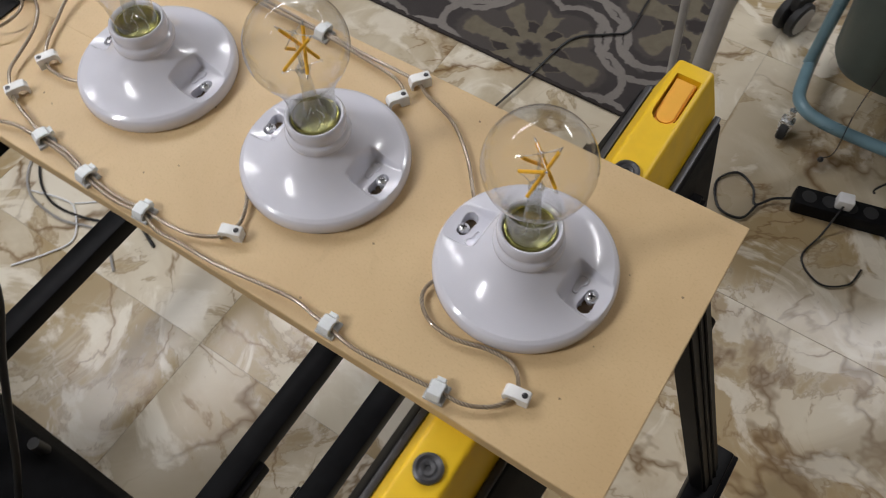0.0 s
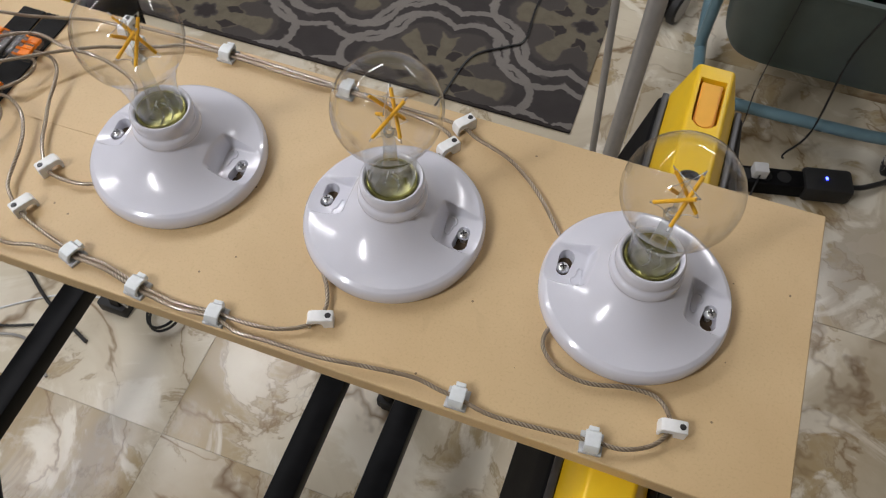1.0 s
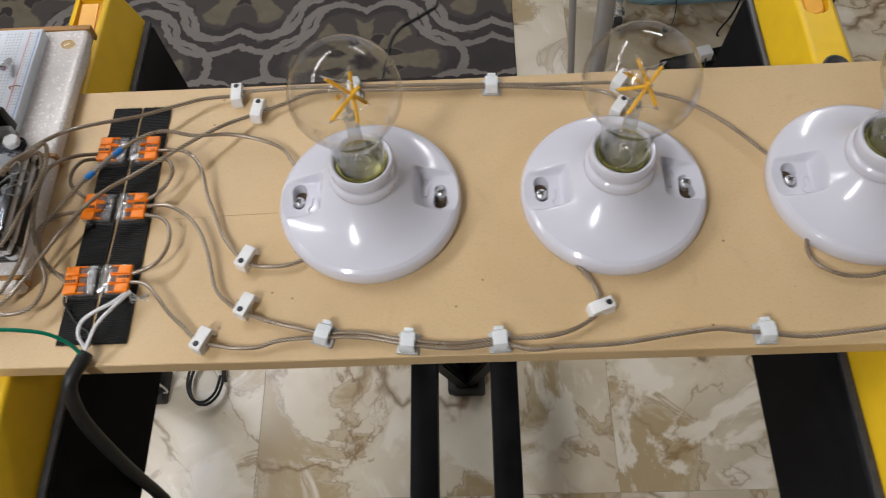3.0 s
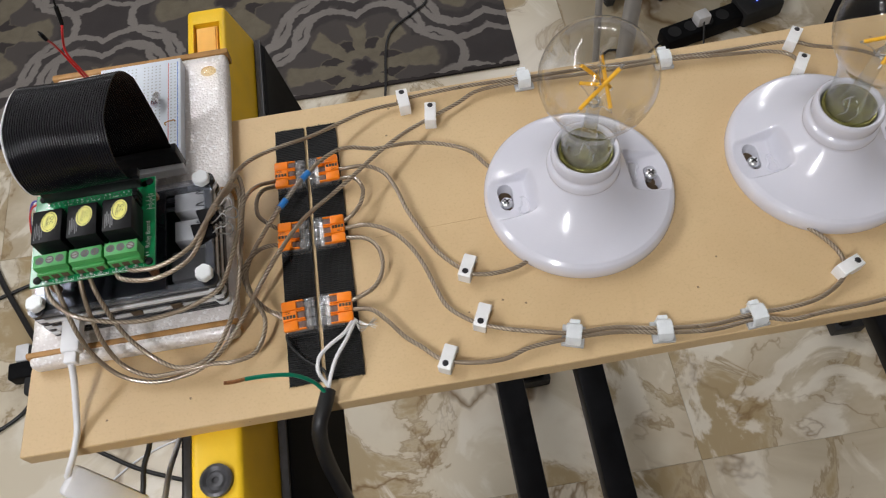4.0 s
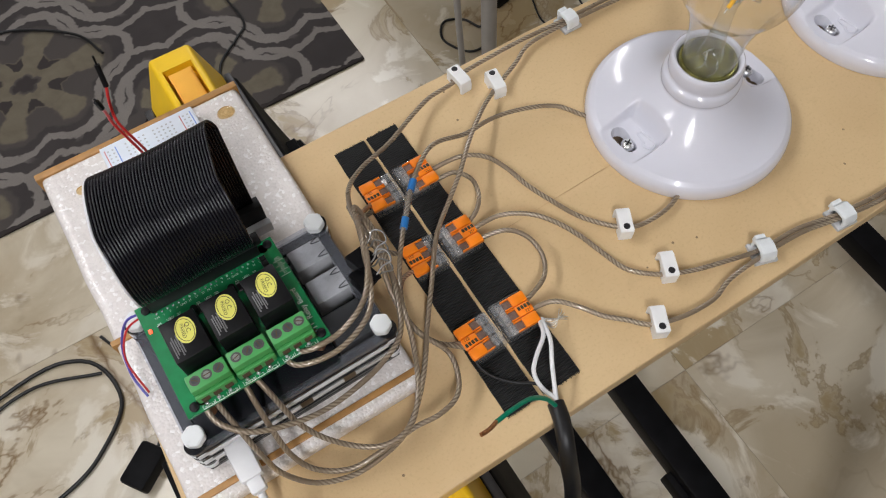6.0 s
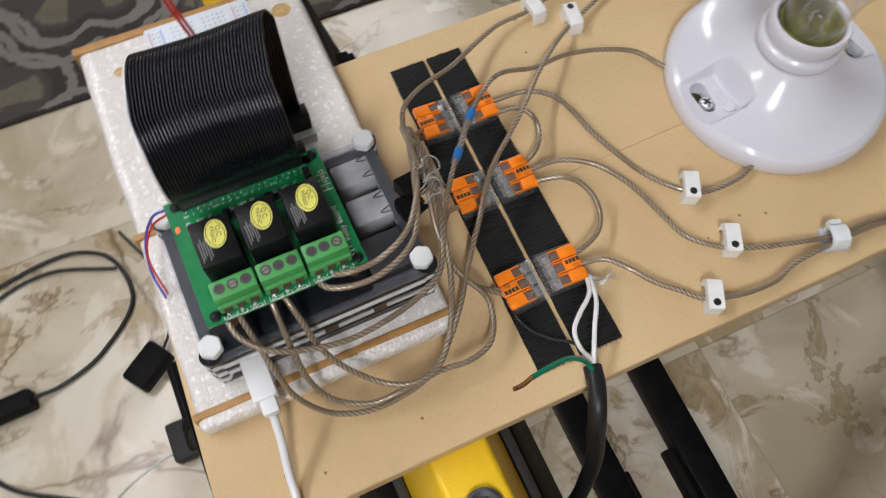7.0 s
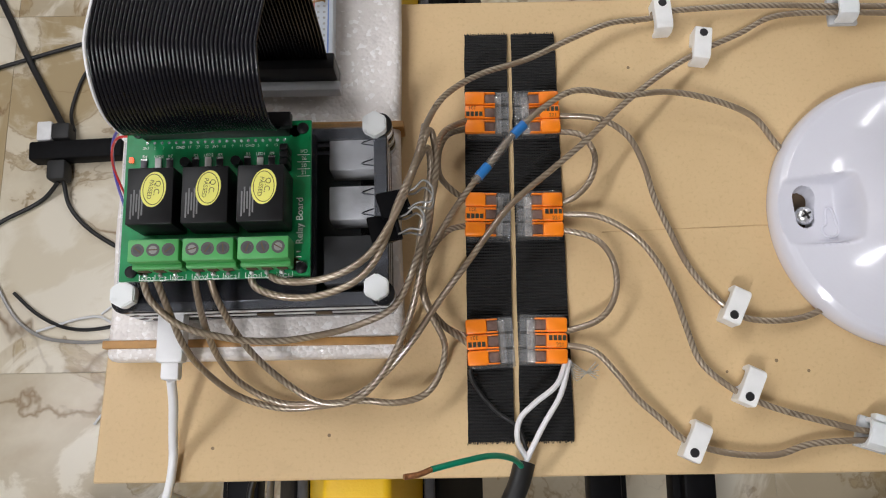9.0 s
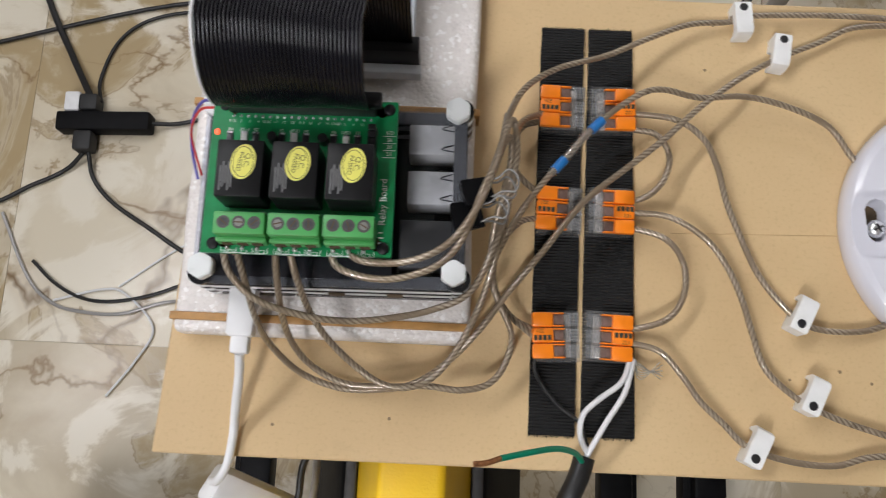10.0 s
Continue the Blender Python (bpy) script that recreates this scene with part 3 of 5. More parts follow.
            part("rubber_foot", bm, M_RUBBER, leg)
            # groove down the outer face and a locking stud
            gv = bmesh.new()
            for q in (-0.006, 0.006):
                tube(gv, [(lean(z, 0.0145), (ya + yb) / 2 + q + sp * (0.82 - z) / 0.82, z) for z in (0.76, 0.4, 0.06)], 0.0022, 6, 2)
            part("rib", gv, M_RAIL, leg)
            zs = 0.62
            st_ = bmesh.new()
            cyl(st_, 0, 0, -0.007, 0.007, 0.009, segs=16, m=Matrix.Translation((lean(zs, 0.004), (yb if ya > 0 else ya) + sp * (0.82 - zs) / 0.82, zs)) @ pose(0, 0, 0, 90, 0, 0))
            part("locking_stud", st_, M_BLACK, leg)
        # low rail with its end brackets
        xr = s * (0.2060 if s == o else 0.2175)
        bm = boxed(xr - 0.019, xr + 0.019, -0.33, 0.33, 0.226, 0.262, 0.004)
        rail = part("rail", bm, M_RAIL, t)
        for y in (-0.07, 0.29):
            part("bracket", boxed(xr + s * 0.018 - 0.010, xr + s * 0.018 + 0.010, y - 0.045, y + 0.045, 0.215, 0.245, 0.003), M_BLACK, rail)
    return t


sawhorse(0.1022, -1)
sawhorse(0.6475, 1, -0.5)

# ---- the fibreboard ----
bm = boxed(0.0, 0.7355, 0.0, 0.2035, -0.0127, 0.0, 0.0006, segs=1)
bmesh.ops.subdivide_edges(bm, edges=[e for e in bm.edges if e.calc_length() > 0.15], cuts=24, use_grid_fill=True)
for v in bm.verts:
    if v.co.y > 0.2 or v.co.y < 0.003:
        v.co.y += 0.0007 * noise.noise(Vector((v.co.x * 9, v.co.y * 5, 2.0)))
    if v.co.x < 0.02:
        v.co.x += 0.045 * v.co.y
board = single("fibreboard", bm, M_BOARD, "tan speckled fibreboard plank lying across two sawhorses", "board", at=on_board(0, 0))
bm = bmesh.new()
tube(bm, [(0.205, 0.0975, 0.0002), (0.24, 0.0985, 0.0002), (0.283, 0.0995, 0.0002)], 0.0002, 4, 4)
part("scratch", bm, M_EDGE, board)

# ---- lampholders and bulbs ----


def lampholder():
    t = thing("lampholder", on_board(0.3298, 0.1027), "glossy white plastic lampholder with flared base screwed down", "lampholder", "lampholders on the board")
    prof = [(0.0540, 0.0), (0.0560, 0.0008), (0.0567, 0.003), (0.0567, 0.0060), (0.0562, 0.0084), (0.0549, 0.0105), (0.0525, 0.0120)]
    for i in range(1, 21):
        k = i / 20
        prof.append((0.0525 - 0.0322 * k, 0.0120 + 0.0066 * k + 0.0128 * k ** 2.4))
    prof += [(0.0200, 0.0322), (0.0201, 0.0330), (0.0206, 0.0335), (0.0209, 0.0350), (0.0207, 0.0380), (0.0200, 0.0393), (0.0190, 0.0398), (0.0186, 0.0404), (0.0186, 0.0416), (0.0190, 0.0424), (0.0191, 0.0480), (0.0187, 0.0497), (0.0178, 0.0506), (0.0168, 0.0503), (0.0160, 0.0490), (0.0158, 0.040), (0.0158, 0.020), (0.0, 0.020)]

    def pocket(p):
        # angles drawn together round the two screw pockets, then the pockets and their holes sunk
        a, r = math.atan2(p.y, p.x), math.hypot(p.x, p.y)
        a -= 0.40 * math.sin(2 * a)
        p = Vector((r * math.cos(a), r * math.sin(a), p.z))
        if r < 0.0204 or p.z < 0.0080:
            return p
        s = 1 if p.x > 0 else -1
        x, y = p.x * s, p.y * s - 0.0010
        floor_z = 0.0088 + 0.02 * (x - 0.0445) + 9.0 * y * y + 7.0 * (x - 0.0425) ** 2
        e = max(0.0, min(1.0, (0.0146 - abs(y)) / 0.0026)) * max(0.0, min(1.0, (x - 0.0265 - 0.03 * abs(y)) / 0.0060))
        e = e * e * (3 - 2 * e)
        z = min(p.z, floor_z + (p.z - floor_z) * (1 - e))
        k = max(0.0, min(1.0, (p.y * s + 0.0056) / 0.0090))
        d = math.hypot(x - 0.0440, p.y * s + 0.0056 - 0.0090 * k) - (0.0046 - 0.0009 * k)
        h = max(0.0, min(1.0, -d / 0.0006))
        z += (0.0015 - z) * h * h * (3 - 2 * h) if h else 0.0
        return Vector((p.x, p.y, z))

    fine = [prof[0]]
    for a, b in zip(prof, prof[1:]):
        n = 6 if 0.0204 < a[0] < 0.0555 and 0.0085 < a[1] < 0.0320 else 1
        for i in range(1, n + 1):
            fine.append((a[0] + (b[0] - a[0]) * i / n, a[1] + (b[1] - a[1]) * i / n))
    bm = bmesh.new()
    lathe(bm, fine, 320, pocket)
    part("flared_base", bm, M_PORC, t, angle=50)
    # dark ring added to give the shaded gap between cap and socket
    bm = bmesh.new()
    lathe(bm, [(0.0157, 0.0470), (0.0152, 0.0472), (0.0151, 0.0300), (0.0157, 0.0300)], 48)
    part("mouth_shade_ring", bm, M_SHELLD, t, "dull dark ring added for the shaded gap inside the mouth")
    for s in (-1, 1):
        # keyhole slot, raised slot outline, and the screw
        turn = pose(0, 0, 0, 0, 0, 0 if s > 0 else 180)
        bm = bmesh.new()
        cyl(bm, 0.0440, -0.0056, 0.0010, 0.0022, 0.0042, segs=24, m=turn)
        cyl(bm, 0.0440, 0.0000, 0.0010, 0.0021, 0.0036, segs=24, m=turn)
        cyl(bm, 0.0440, 0.0034, 0.0010, 0.0020, 0.0034, segs=24, m=turn)
        part("keyhole_slot", bm, M_HOLE, t, "dark keyhole slot in the pocket")
        bm = bmesh.new()
        head = [(0.0348 + 0.0031 * math.cos(q), 0.0082 + 0.0031 * math.sin(q)) for q in [-1.15 + k * 0.5 for k in range(10)]]
        line = [(0.0358, 0.0010)] + head + [(0.0328, 0.0010), (0.0334, -0.0006), (0.0344, -0.0011), (0.0354, -0.0006), (0.0358, 0.0010)]
        tube(bm, [turn @ Vector((u, v, 0.0090 + 0.02 * (u - 0.0445) + 9.0 * (v - 0.0010) ** 2 + 7.0 * (u - 0.0425) ** 2)) for u, v in line], 0.00055, 8, 3)
        part("moulded_ridge", bm, M_PORC, t)
        screw = bmesh.new()
        lathe(screw, [(0.0019, 0.0040), (0.0019, 0.0108), (0.0034, 0.0112), (0.0038, 0.0120), (0.0035, 0.0133), (0.0025, 0.0144), (0.0012, 0.0148), (0.0, 0.0149)], 24, m=turn @ Matrix.Translation((0.0442, 0.0018, -0.0040)))
        sc = part("screw", screw, M_STEEL, t, "zinc-plated cross-head screw")
        cross = bmesh.new()
        m2 = turn @ Matrix.Translation((0.0442, 0.0018, 0.0103)) @ pose(0, 0, 0, 0, 0, 27)
        box(cross, -0.0020, 0.0020, -0.0004, 0.0004, 0, 0.0009, m=m2)
        box(cross, -0.0004, 0.0004, -0.0020, 0.0020, 0, 0.00088, m=m2)
        part("recess", cross, M_NAIL, sc)
    return t


def bulb():
    t = thing("filament_bulb", on_board(0.3298, 0.1025, 0.055), "unlit clear glass filament bulb in a white lampholder", "light bulb", "filament bulbs")
    R, c = 0.0295, 0.0535
    prof = [(0.0138, -0.012), (0.0140, -0.003), (0.0143, 0.005), (0.0147, 0.011), (0.0154, 0.016), (0.0170, 0.0220), (0.0195, 0.0285)]
    a0 = math.atan2(0.0330 - c, math.sqrt(R * R - (0.0330 - c) ** 2))
    for i in range(25):
        a = a0 + (math.pi / 2 - a0) * i / 24
        prof.append((max(R * math.cos(a), 0.0), c + R * math.sin(a)))
    bm = bmesh.new()
    lathe(bm, prof, 64)
    bmesh.ops.remove_doubles(bm, verts=bm.verts, dist=1e-6)
    g = part("glass_envelope", bm, M_GLASS, t, "clear thin glass envelope", angle=60)
    g.visible_shadow = False
    bm = bmesh.new()
    lathe(bm, [(0.0, -0.017), (0.006, -0.017), (0.0105, -0.016), (0.0134, -0.012), (0.0137, -0.0062), (0.0146, -0.0058), (0.0150, -0.0070), (0.0150, -0.026), (0.0, -0.026)], 40)
    part("screw_cap", bm, M_OLIVE, t, "olive-yellow inside of the metal cap")
    bm = bmesh.new()
    lathe(bm, [(0.0120, -0.012), (0.0085, -0.006), (0.0052, 0.004), (0.0040, 0.016), (0.0034, 0.030), (0.0044, 0.0345), (0.003, 0.0365), (0.0013, 0.040), (0.0009, 0.060), (0.0018, 0.0615), (0.0016, 0.0632), (0.0, 0.0640)], 24)
    part("glass_stem", bm, M_STEM, t)
    # tiny steel wires added to give glints at the bottom of the cap
    bm = bmesh.new()
    for k in range(3):
        a = 0.4 + k * 2.1
        tube(bm, [(0.004 * math.cos(a), 0.004 * math.sin(a), -0.0165), (0.0062 * math.cos(a + 0.5), 0.0062 * math.sin(a + 0.5), -0.0120 + 0.001 * (k % 2)), (0.0045 * math.cos(a + 1.0), 0.0045 * math.sin(a + 1.0), -0.0070), (0.002 * math.cos(a), 0.002 * math.sin(a), -0.001)], 0.00045, 6, 3)
    part("glint_wires", bm, M_STEEL, t, "small bright wires added for glints down in the cap")
    ends = []
    for k in range(4):
        a = 0.5 + k * math.pi / 2
        b = a + 2.35
        lo = Vector((0.0112 * math.cos(a), 0.0112 * math.sin(a), 0.0375 + 0.002 * (k % 2)))
        hi = Vector((0.0098 * math.cos(b), 0.0098 * math.sin(b), 0.0625 - 0.002 * (k % 2)))
        ends.append((lo, hi))
        bm = bmesh.new()
        tube(bm, [lo.lerp(hi, 0.04), lo.lerp(hi, 0.5), lo.lerp(hi, 0.96)], 0.00105, 8, 4)
        f = part("filament", bm, M_FIL, t, "orange phosphor-coated filament rod")
        w = bmesh.new()
        tube(w, [lo.lerp(hi, 0.97), hi + (hi - lo) * 0.06], 0.0004, 6, 2)
        part("pin", w, M_STEEL, f)
        w = bmesh.new()
        tube(w, [lo.lerp(hi, 0.03), lo - (hi - lo) * 0.06, lo * 0.6 + Vector((0, 0, 0.014)), (0.0028 * math.cos(a), 0.0028 * math.sin(a), 0.034)], 0.0002, 6, 3)
        part("lead_wire", w, M_STEEL, f)
    bm = bmesh.new()
    for k in range(3):
        tube(bm, [(0.0026 * math.cos(a + k * 2), 0.0026 * math.sin(a + k * 2), 0.0335 + a * 0.0006) for a in [i * 0.6 for i in range(12)]], 0.0003, 5, 2)
    part("coil", bm, M_STEEL, t)
    bm = bmesh.new()
    for lo, hi in ends:
        tube(bm, [(0, 0, 0.0625), hi * 0.5 + Vector((0, 0, 0.0315)), hi + (hi - lo) * 0.05], 0.0002, 5, 3)
    part("support_wire", bm, M_STEEL, t)
    return t


holder, globe = lampholder(), bulb()
for x, y, turn in ((0.4800, 0.1028, 28), (0.6315, 0.1038, 61)):
    copy_thing(holder, on_board(x, y, 0, 0.8 if x < 0.5 else -2.6))
    copy_thing(globe, on_board(x, y, 0.055, turn))

# ---- cable clips ----


def nail_clip():
    """A hooked nylon clip: arch over the cable and a boss with its nail."""
    t = thing("cable_clip", on_board(0, 0), "small white plastic cable clip nailed over a cable", "cable clip", "nailed cable clips")
    bm = bmesh.new()
    prof = [(-0.0070, 0.0), (-0.0074, 0.0050), (-0.0062, 0.0084), (-0.0046, 0.0093), (0.0070, 0.0093), (0.0080, 0.0086), (0.0080, 0.0), (0.0018, 0.0), (0.0016, 0.0028), (0.0004, 0.0046), (-0.0018, 0.0052), (-0.0040, 0.0046), (-0.0052, 0.0028), (-0.0054, 0.0)]
    f = [bm.verts.new((-0.0036, y, z)) for y, z in prof]
    g = [bm.verts.new((0.0036, y, z)) for y, z in prof]
    bm.faces.new(f)
    bm.faces.new(g[::-1])
    for i in range(len(prof)):
        j = (i + 1) % len(prof)
        bm.faces.new((f[i], g[i], g[j], f[j]))
    bmesh.ops.recalc_face_normals(bm, faces=bm.faces)
    bmesh.ops.bevel(bm, geom=[e for e in bm.edges if e.calc_face_angle(0) > 0.9], offset=0.0003, segments=2, affect="EDGES")
    part("clip_body", bm, M_CLIP, t)
    bm = bmesh.new()
    lathe(bm, [(0.0017, 0.0090), (0.0018, 0.0094), (0.0014, 0.0098), (0.0, 0.0099)], 16, m=Matrix.Translation((0, 0.0050, 0)))
    part("nail", bm, M_NAIL, t, "dark nail head")
    return t


def pad_clip():
    """A milky clamp on a grey self-adhesive foot."""
    t = thing("cable_clamp", on_board(0, 0), "milky white cable clamp on a grey adhesive pad", "cable clamp", "adhesive cable clamps")
    part("adhesive_pad", boxed(-0.0062, 0.0062, -0.0062, 0.0062, 0.0, 0.0022, 0.0004), M_PAD, t, "grey adhesive pad")
    bm = bmesh.new()
    prof = [(-0.0058, 0.0022), (-0.0058, 0.0062), (-0.004, 0.0088), (0.0, 0.0096), (0.0042, 0.0086), (0.0058, 0.006), (0.0058, 0.0022), (0.0040, 0.0022), (0.0040, 0.0055), (0.002, 0.0072), (-0.002, 0.0072), (-0.0040, 0.0055), (-0.0040, 0.0022)]
    f = [bm.verts.new((-0.0042, y, z)) for y, z in prof]
    g = [bm.verts.new((0.0042, y, z)) for y, z in prof]
    bm.faces.new(f)
    bm.faces.new(g[::-1])
    for i in range(len(prof)):
        j = (i + 1) % len(prof)
        bm.faces.new((f[i], g[i], g[j], f[j]))
    bmesh.ops.recalc_face_normals(bm, faces=bm.faces)
    bmesh.ops.bevel(bm, geom=[e for e in bm.edges if e.calc_face_angle(0) > 0.9], offset=0.0004, segments=2, affect="EDGES")
    box(bm, -0.0028, 0.0028, 0.0052, 0.0078, 0.0030, 0.0075, 0.0005)
    part("clamp_band", bm, M_FLEX, t)
    return t


# nail at (x, y); turn is the heading from the cable to the nail, from +y
CLIPS = [(0.2352, 0.1965, 3), (0.2518, 0.1822, -8), (0.2535, 0.0610, 154), (0.2565, 0.0292, 155), (0.2335, 0.0085, 154), (0.4690, 0.0265, -70), (0.6735, 0.0310, -82), (0.4948, 0.1722, -35), (0.4985, 0.1945, -38)]
first = None
for x, y, turn in CLIPS:
    a = radians(turn)
    m = on_board(x + 0.005 * math.sin(a), y - 0.005 * math.cos(a), 0, turn)
    if first is None:
        first = nail_clip()
        first.matrix_world = m
    else:
        copy_thing(first, m)
first = None
for x, y, turn in ((0.3055, 0.0140, -18), (0.3540, 0.0075, -6), (0.4060, 0.0070, 4), (0.5545, 0.0075, 2), (0.6300, 0.0085, 6), (0.3155, 0.1945, 0), (0.4090, 0.1925, -2)):
    m = on_board(x, y, 0, turn)
    if first is None:
        first = pad_clip()
        first.matrix_world = m
    else:
        copy_thing(first, m)

# ---- straps and lever connectors ----


def strap(x0, x1, x2, x3):
    t = thing("webbing_strap", on_board(0, 0), "black ribbed webbing strap stuck flat on the board", "strap", "webbing straps")
    bm = bmesh.new()
    n = 60
    rows = []
    for i in range(n + 1):
        k = i / n
        y = 0.0135 + (0.1868 - 0.0135) * k
        xa, xb = x2 + (x0 - x2) * k, x3 + (x1 - x3) * k
        wob_ = 0.00025 * noise.noise(Vector((xa * 50, y * 160, 0)))
        rows.append([bm.verts.new(q) for q in ((xa + wob_, y, 0.0002), (xa + wob_, y, 0.0016), (xb + wob_, y, 0.0016), (xb + wob_, y, 0.0002))])
    for a, b in zip(rows, rows[1:]):
        for i in range(3):
            bm.faces.new((a[i], a[i + 1], b[i + 1], b[i]))
    bm.faces.new(rows[0])
    bm.faces.new(rows[-1][::-1])
    bmesh.ops.recalc_face_normals(bm, faces=bm.faces)
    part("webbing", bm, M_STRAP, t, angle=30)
    # cut ends with short loose threads
    rng = random.Random(int(x0 * 1e4))
    for y, d, xa, xb in ((0.0135, -1, x2, x3), (0.1868, 1, x0, x1)):
        bm = bmesh.new()
        for k in range(46):
            x = xa + (xb - xa) * (k + 0.5) / 46
            tube(bm, [(x, y - d * 0.0004, 0.0010), (x + rng.uniform(-0.0004, 0.0004), y + d * rng.uniform(0.0002, 0.0011), 0.0005 + rng.uniform(0, 0.0012))], 0.00013, 4, 1)
        part("frayed_end", bm, M_STRAP, t)


strap(0.1497, 0.1682, 0.1475, 0.1657)
strap(0.1702, 0.1890, 0.1680, 0.1893)


def lever_connector():
    """A three-way lever connector; the levers lie towards -x, the clear nose towards +x."""
    t = thing("lever_connector", on_board(0.1584, 0.148), "clear wire connector with three orange levers on black strap", "wire connector", "lever connectors")
    bm = boxed(-0.0084, 0.0094, -0.0104, 0.0096, 0.0016, 0.0074, 0.0006)
    body = part("clear_body", bm, M_CLEAR, t, "clear plastic housing")
    body.visible_shadow = False
    part("contact_bar", boxed(-0.0035, 0.0062, -0.0084, 0.0084, 0.0022, 0.0050, 0.0004), M_CAVITY, t, "bare metal contact bar seen through the housing")
    for k in (-1, 0, 1):
        y = k * 0.0062
        bm = boxed(-0.0094, -0.0010, y - 0.00298, y + 0.00298, 0.0058, 0.0090, 0.0009)
        box(bm, -0.0014, 0.0034, y - 0.0028, y - 0.0022, 0.0060, 0.0086, 0.0003)
        box(bm, -0.0014, 0.0034, y + 0.0022, y + 0.0028, 0.0060, 0.0086, 0.0003)
        lv = part("lever", bm, M_ORANGE, t, "orange lever")
        # solid block, coloured dark for the shade inside the lever window
        part("slot", boxed(-0.0011, 0.0032, y - 0.0020, y + 0.0020, 0.0062, 0.0076, 0.0002), M_SLOT_SHADE, lv)
        bm = boxed(0.0038, 0.0092, y - 0.0026, y + 0.0026, 0.0075, 0.0084, 0.0003)
        box(bm, 0.0052, 0.0058, y - 0.0022, y + 0.0022, 0.0085, 0.0090, 0.0002)
        part("nose_rib", bm, M_CLEAR, t).visible_shadow = False
    write("221", 0.0022, pose(-0.0064, 0.0018, 0.00906, 0, 0, 180), M_INK, t)
    bm = bmesh.new()
    for k in range(4):
        box(bm, -0.0088 + 0.0018 * k, -0.0074 + 0.0018 * k, -0.0020, 0.0000, 0.0090, 0.00906)
    part("maker_mark", bm, M_INK, t, "black printed mark")
    return t


first = lever_connector()
first.matrix_world = on_board(0.1584, 0.1482, 0, -1)
for x, y, turn in ((0.1794, 0.1478, 181), (0.1576, 0.1040, -2), (0.1788, 0.1036, 179.5), (0.1570, 0.0522, 2.5), (0.1780, 0.0523, 178.5)):
    copy_thing(first, on_board(x, y, 0, turn))

# ---- foam-covered base and the computer stack ----
foam = thing("foam_base", on_board(0.0645, 0.1505), "white foam-wrapped panel held by tan rubber bands", "foam base")
bm = boxed(-0.058, 0.058, -0.104, 0.104, 0.0, 0.0118, 0.0035, segs=3)
bmesh.ops.subdivide_edges(bm, edges=[e for e in bm.edges if e.calc_length() > 0.05], cuts=40, use_grid_fill=True)
for v in bm.verts:
    q = Vector((v.co.x * 60, v.co.y * 60, v.co.z * 60))
    v.co.z += 0.0003 * noise.noise(q) if v.co.z > 0.008 else 0
    v.co.x += 0.0011 * noise.noise(q * 0.5) * (1 if abs(v.co.x) > 0.05 else 0)
part("foam_sheet", bm, M_FOAM, foam, "sparkling white foam sheet")
for y, w in ((-0.0975, 0.0016), (-0.0085, 0.0016), (0.1035, 0.0022)):
    bm = boxed(-0.0592, 0.0592, y - w, y + w, 0.001, 0.0129, 0.0006)
    part("rubber_band", bm, M_BAND, foam, "tan rubber band")
for x, y, r in ((0.046, 0.088, 0.0040), (-0.040, 0.083, 0.0026), (-0.039, 0.070, 0.0024), (-0.0345, 0.066, 0.0024)):
    bm = bmesh.new()
    lathe(bm, [(r, 0.0117), (r * 0.9, 0.0129), (r * 0.6, 0.0134), (0.0, 0.0135)], 20, lambda p: Vector((p.x * 1.3, p.y, p.z)), Matrix.Translation((x, y, 0)))
    part("glue_dot", bm, M_GLUE, foam, "clear yellowish glue dot")

pi = thing("computer_case", on_board(0.0702, 0.0968, 0.0125, 0.8), "layered acrylic computer case with white nylon nuts on foam", "computer")
HX, HY = 0.0488, 0.0343


def layer(z0, z1, mat, name, grow=0.0, lbl=""):
    bm = boxed(-HX - grow, HX + grow, -HY - grow, HY + grow, z0, z1, 0.0004, segs=1)
    return part(name, bm, mat, pi, lbl)


layer(0.0, 0.003, M_ACRYLB, "base_layer", 0, "black acrylic bottom layer")
for i in range(5):
    z = 0.0032 + i * 0.0046
    bm = bmesh.new()
    for b_ in ((-HX, HX, -HY, -HY + 0.005), (-HX, HX, HY - 0.005, HY), (-HX, -HX + 0.005, -HY + 0.0051, HY - 0.0051), (HX - 0.005, HX, -HY + 0.0051, HY - 0.0051)):
        box(bm, *b_, z, z + (0.0028 if i % 2 else 0.0022), 0.0003, segs=1)
    part("frame_layer", bm, M_ACRYLB if i % 2 == 0 else M_ACRYLW, pi, "black acrylic frame layer" if i % 2 == 0 else "white acrylic frame layer")
    bm = bmesh.new()
    for b_ in ((-HX + 0.0004, HX - 0.0004, -HY + 0.0004, -HY + 0.005), (-HX + 0.0004, HX - 0.0004, HY - 0.005, HY - 0.0004), (-HX + 0.0004, -HX + 0.005, -HY + 0.0051, HY - 0.0051), (HX - 0.005, HX - 0.0004, -HY + 0.0051, HY - 0.0051)):
        box(bm, *b_, z + (0.0029 if i % 2 else 0.0023), z + 0.0045)
    part("clear_layer", bm, M_CLEAR, pi, "clear acrylic frame layer").visible_shadow = False
lid = layer(0.0264, 0.0292, M_ACRYL, "lid", 0, "clear acrylic lid")
lid.visible_shadow = False
bm = boxed(-HX + 0.006, HX - 0.012, -HY + 0.006, HY - 0.006, 0.008, 0.0096)
part("main_board", bm, M_PCBDARK, pi, "dark green main board")
bm = boxed(-HX + 0.006, 0.0225, -HY + 0.003, HY - 0.003, 0.0232, 0.0262, 0.0004)
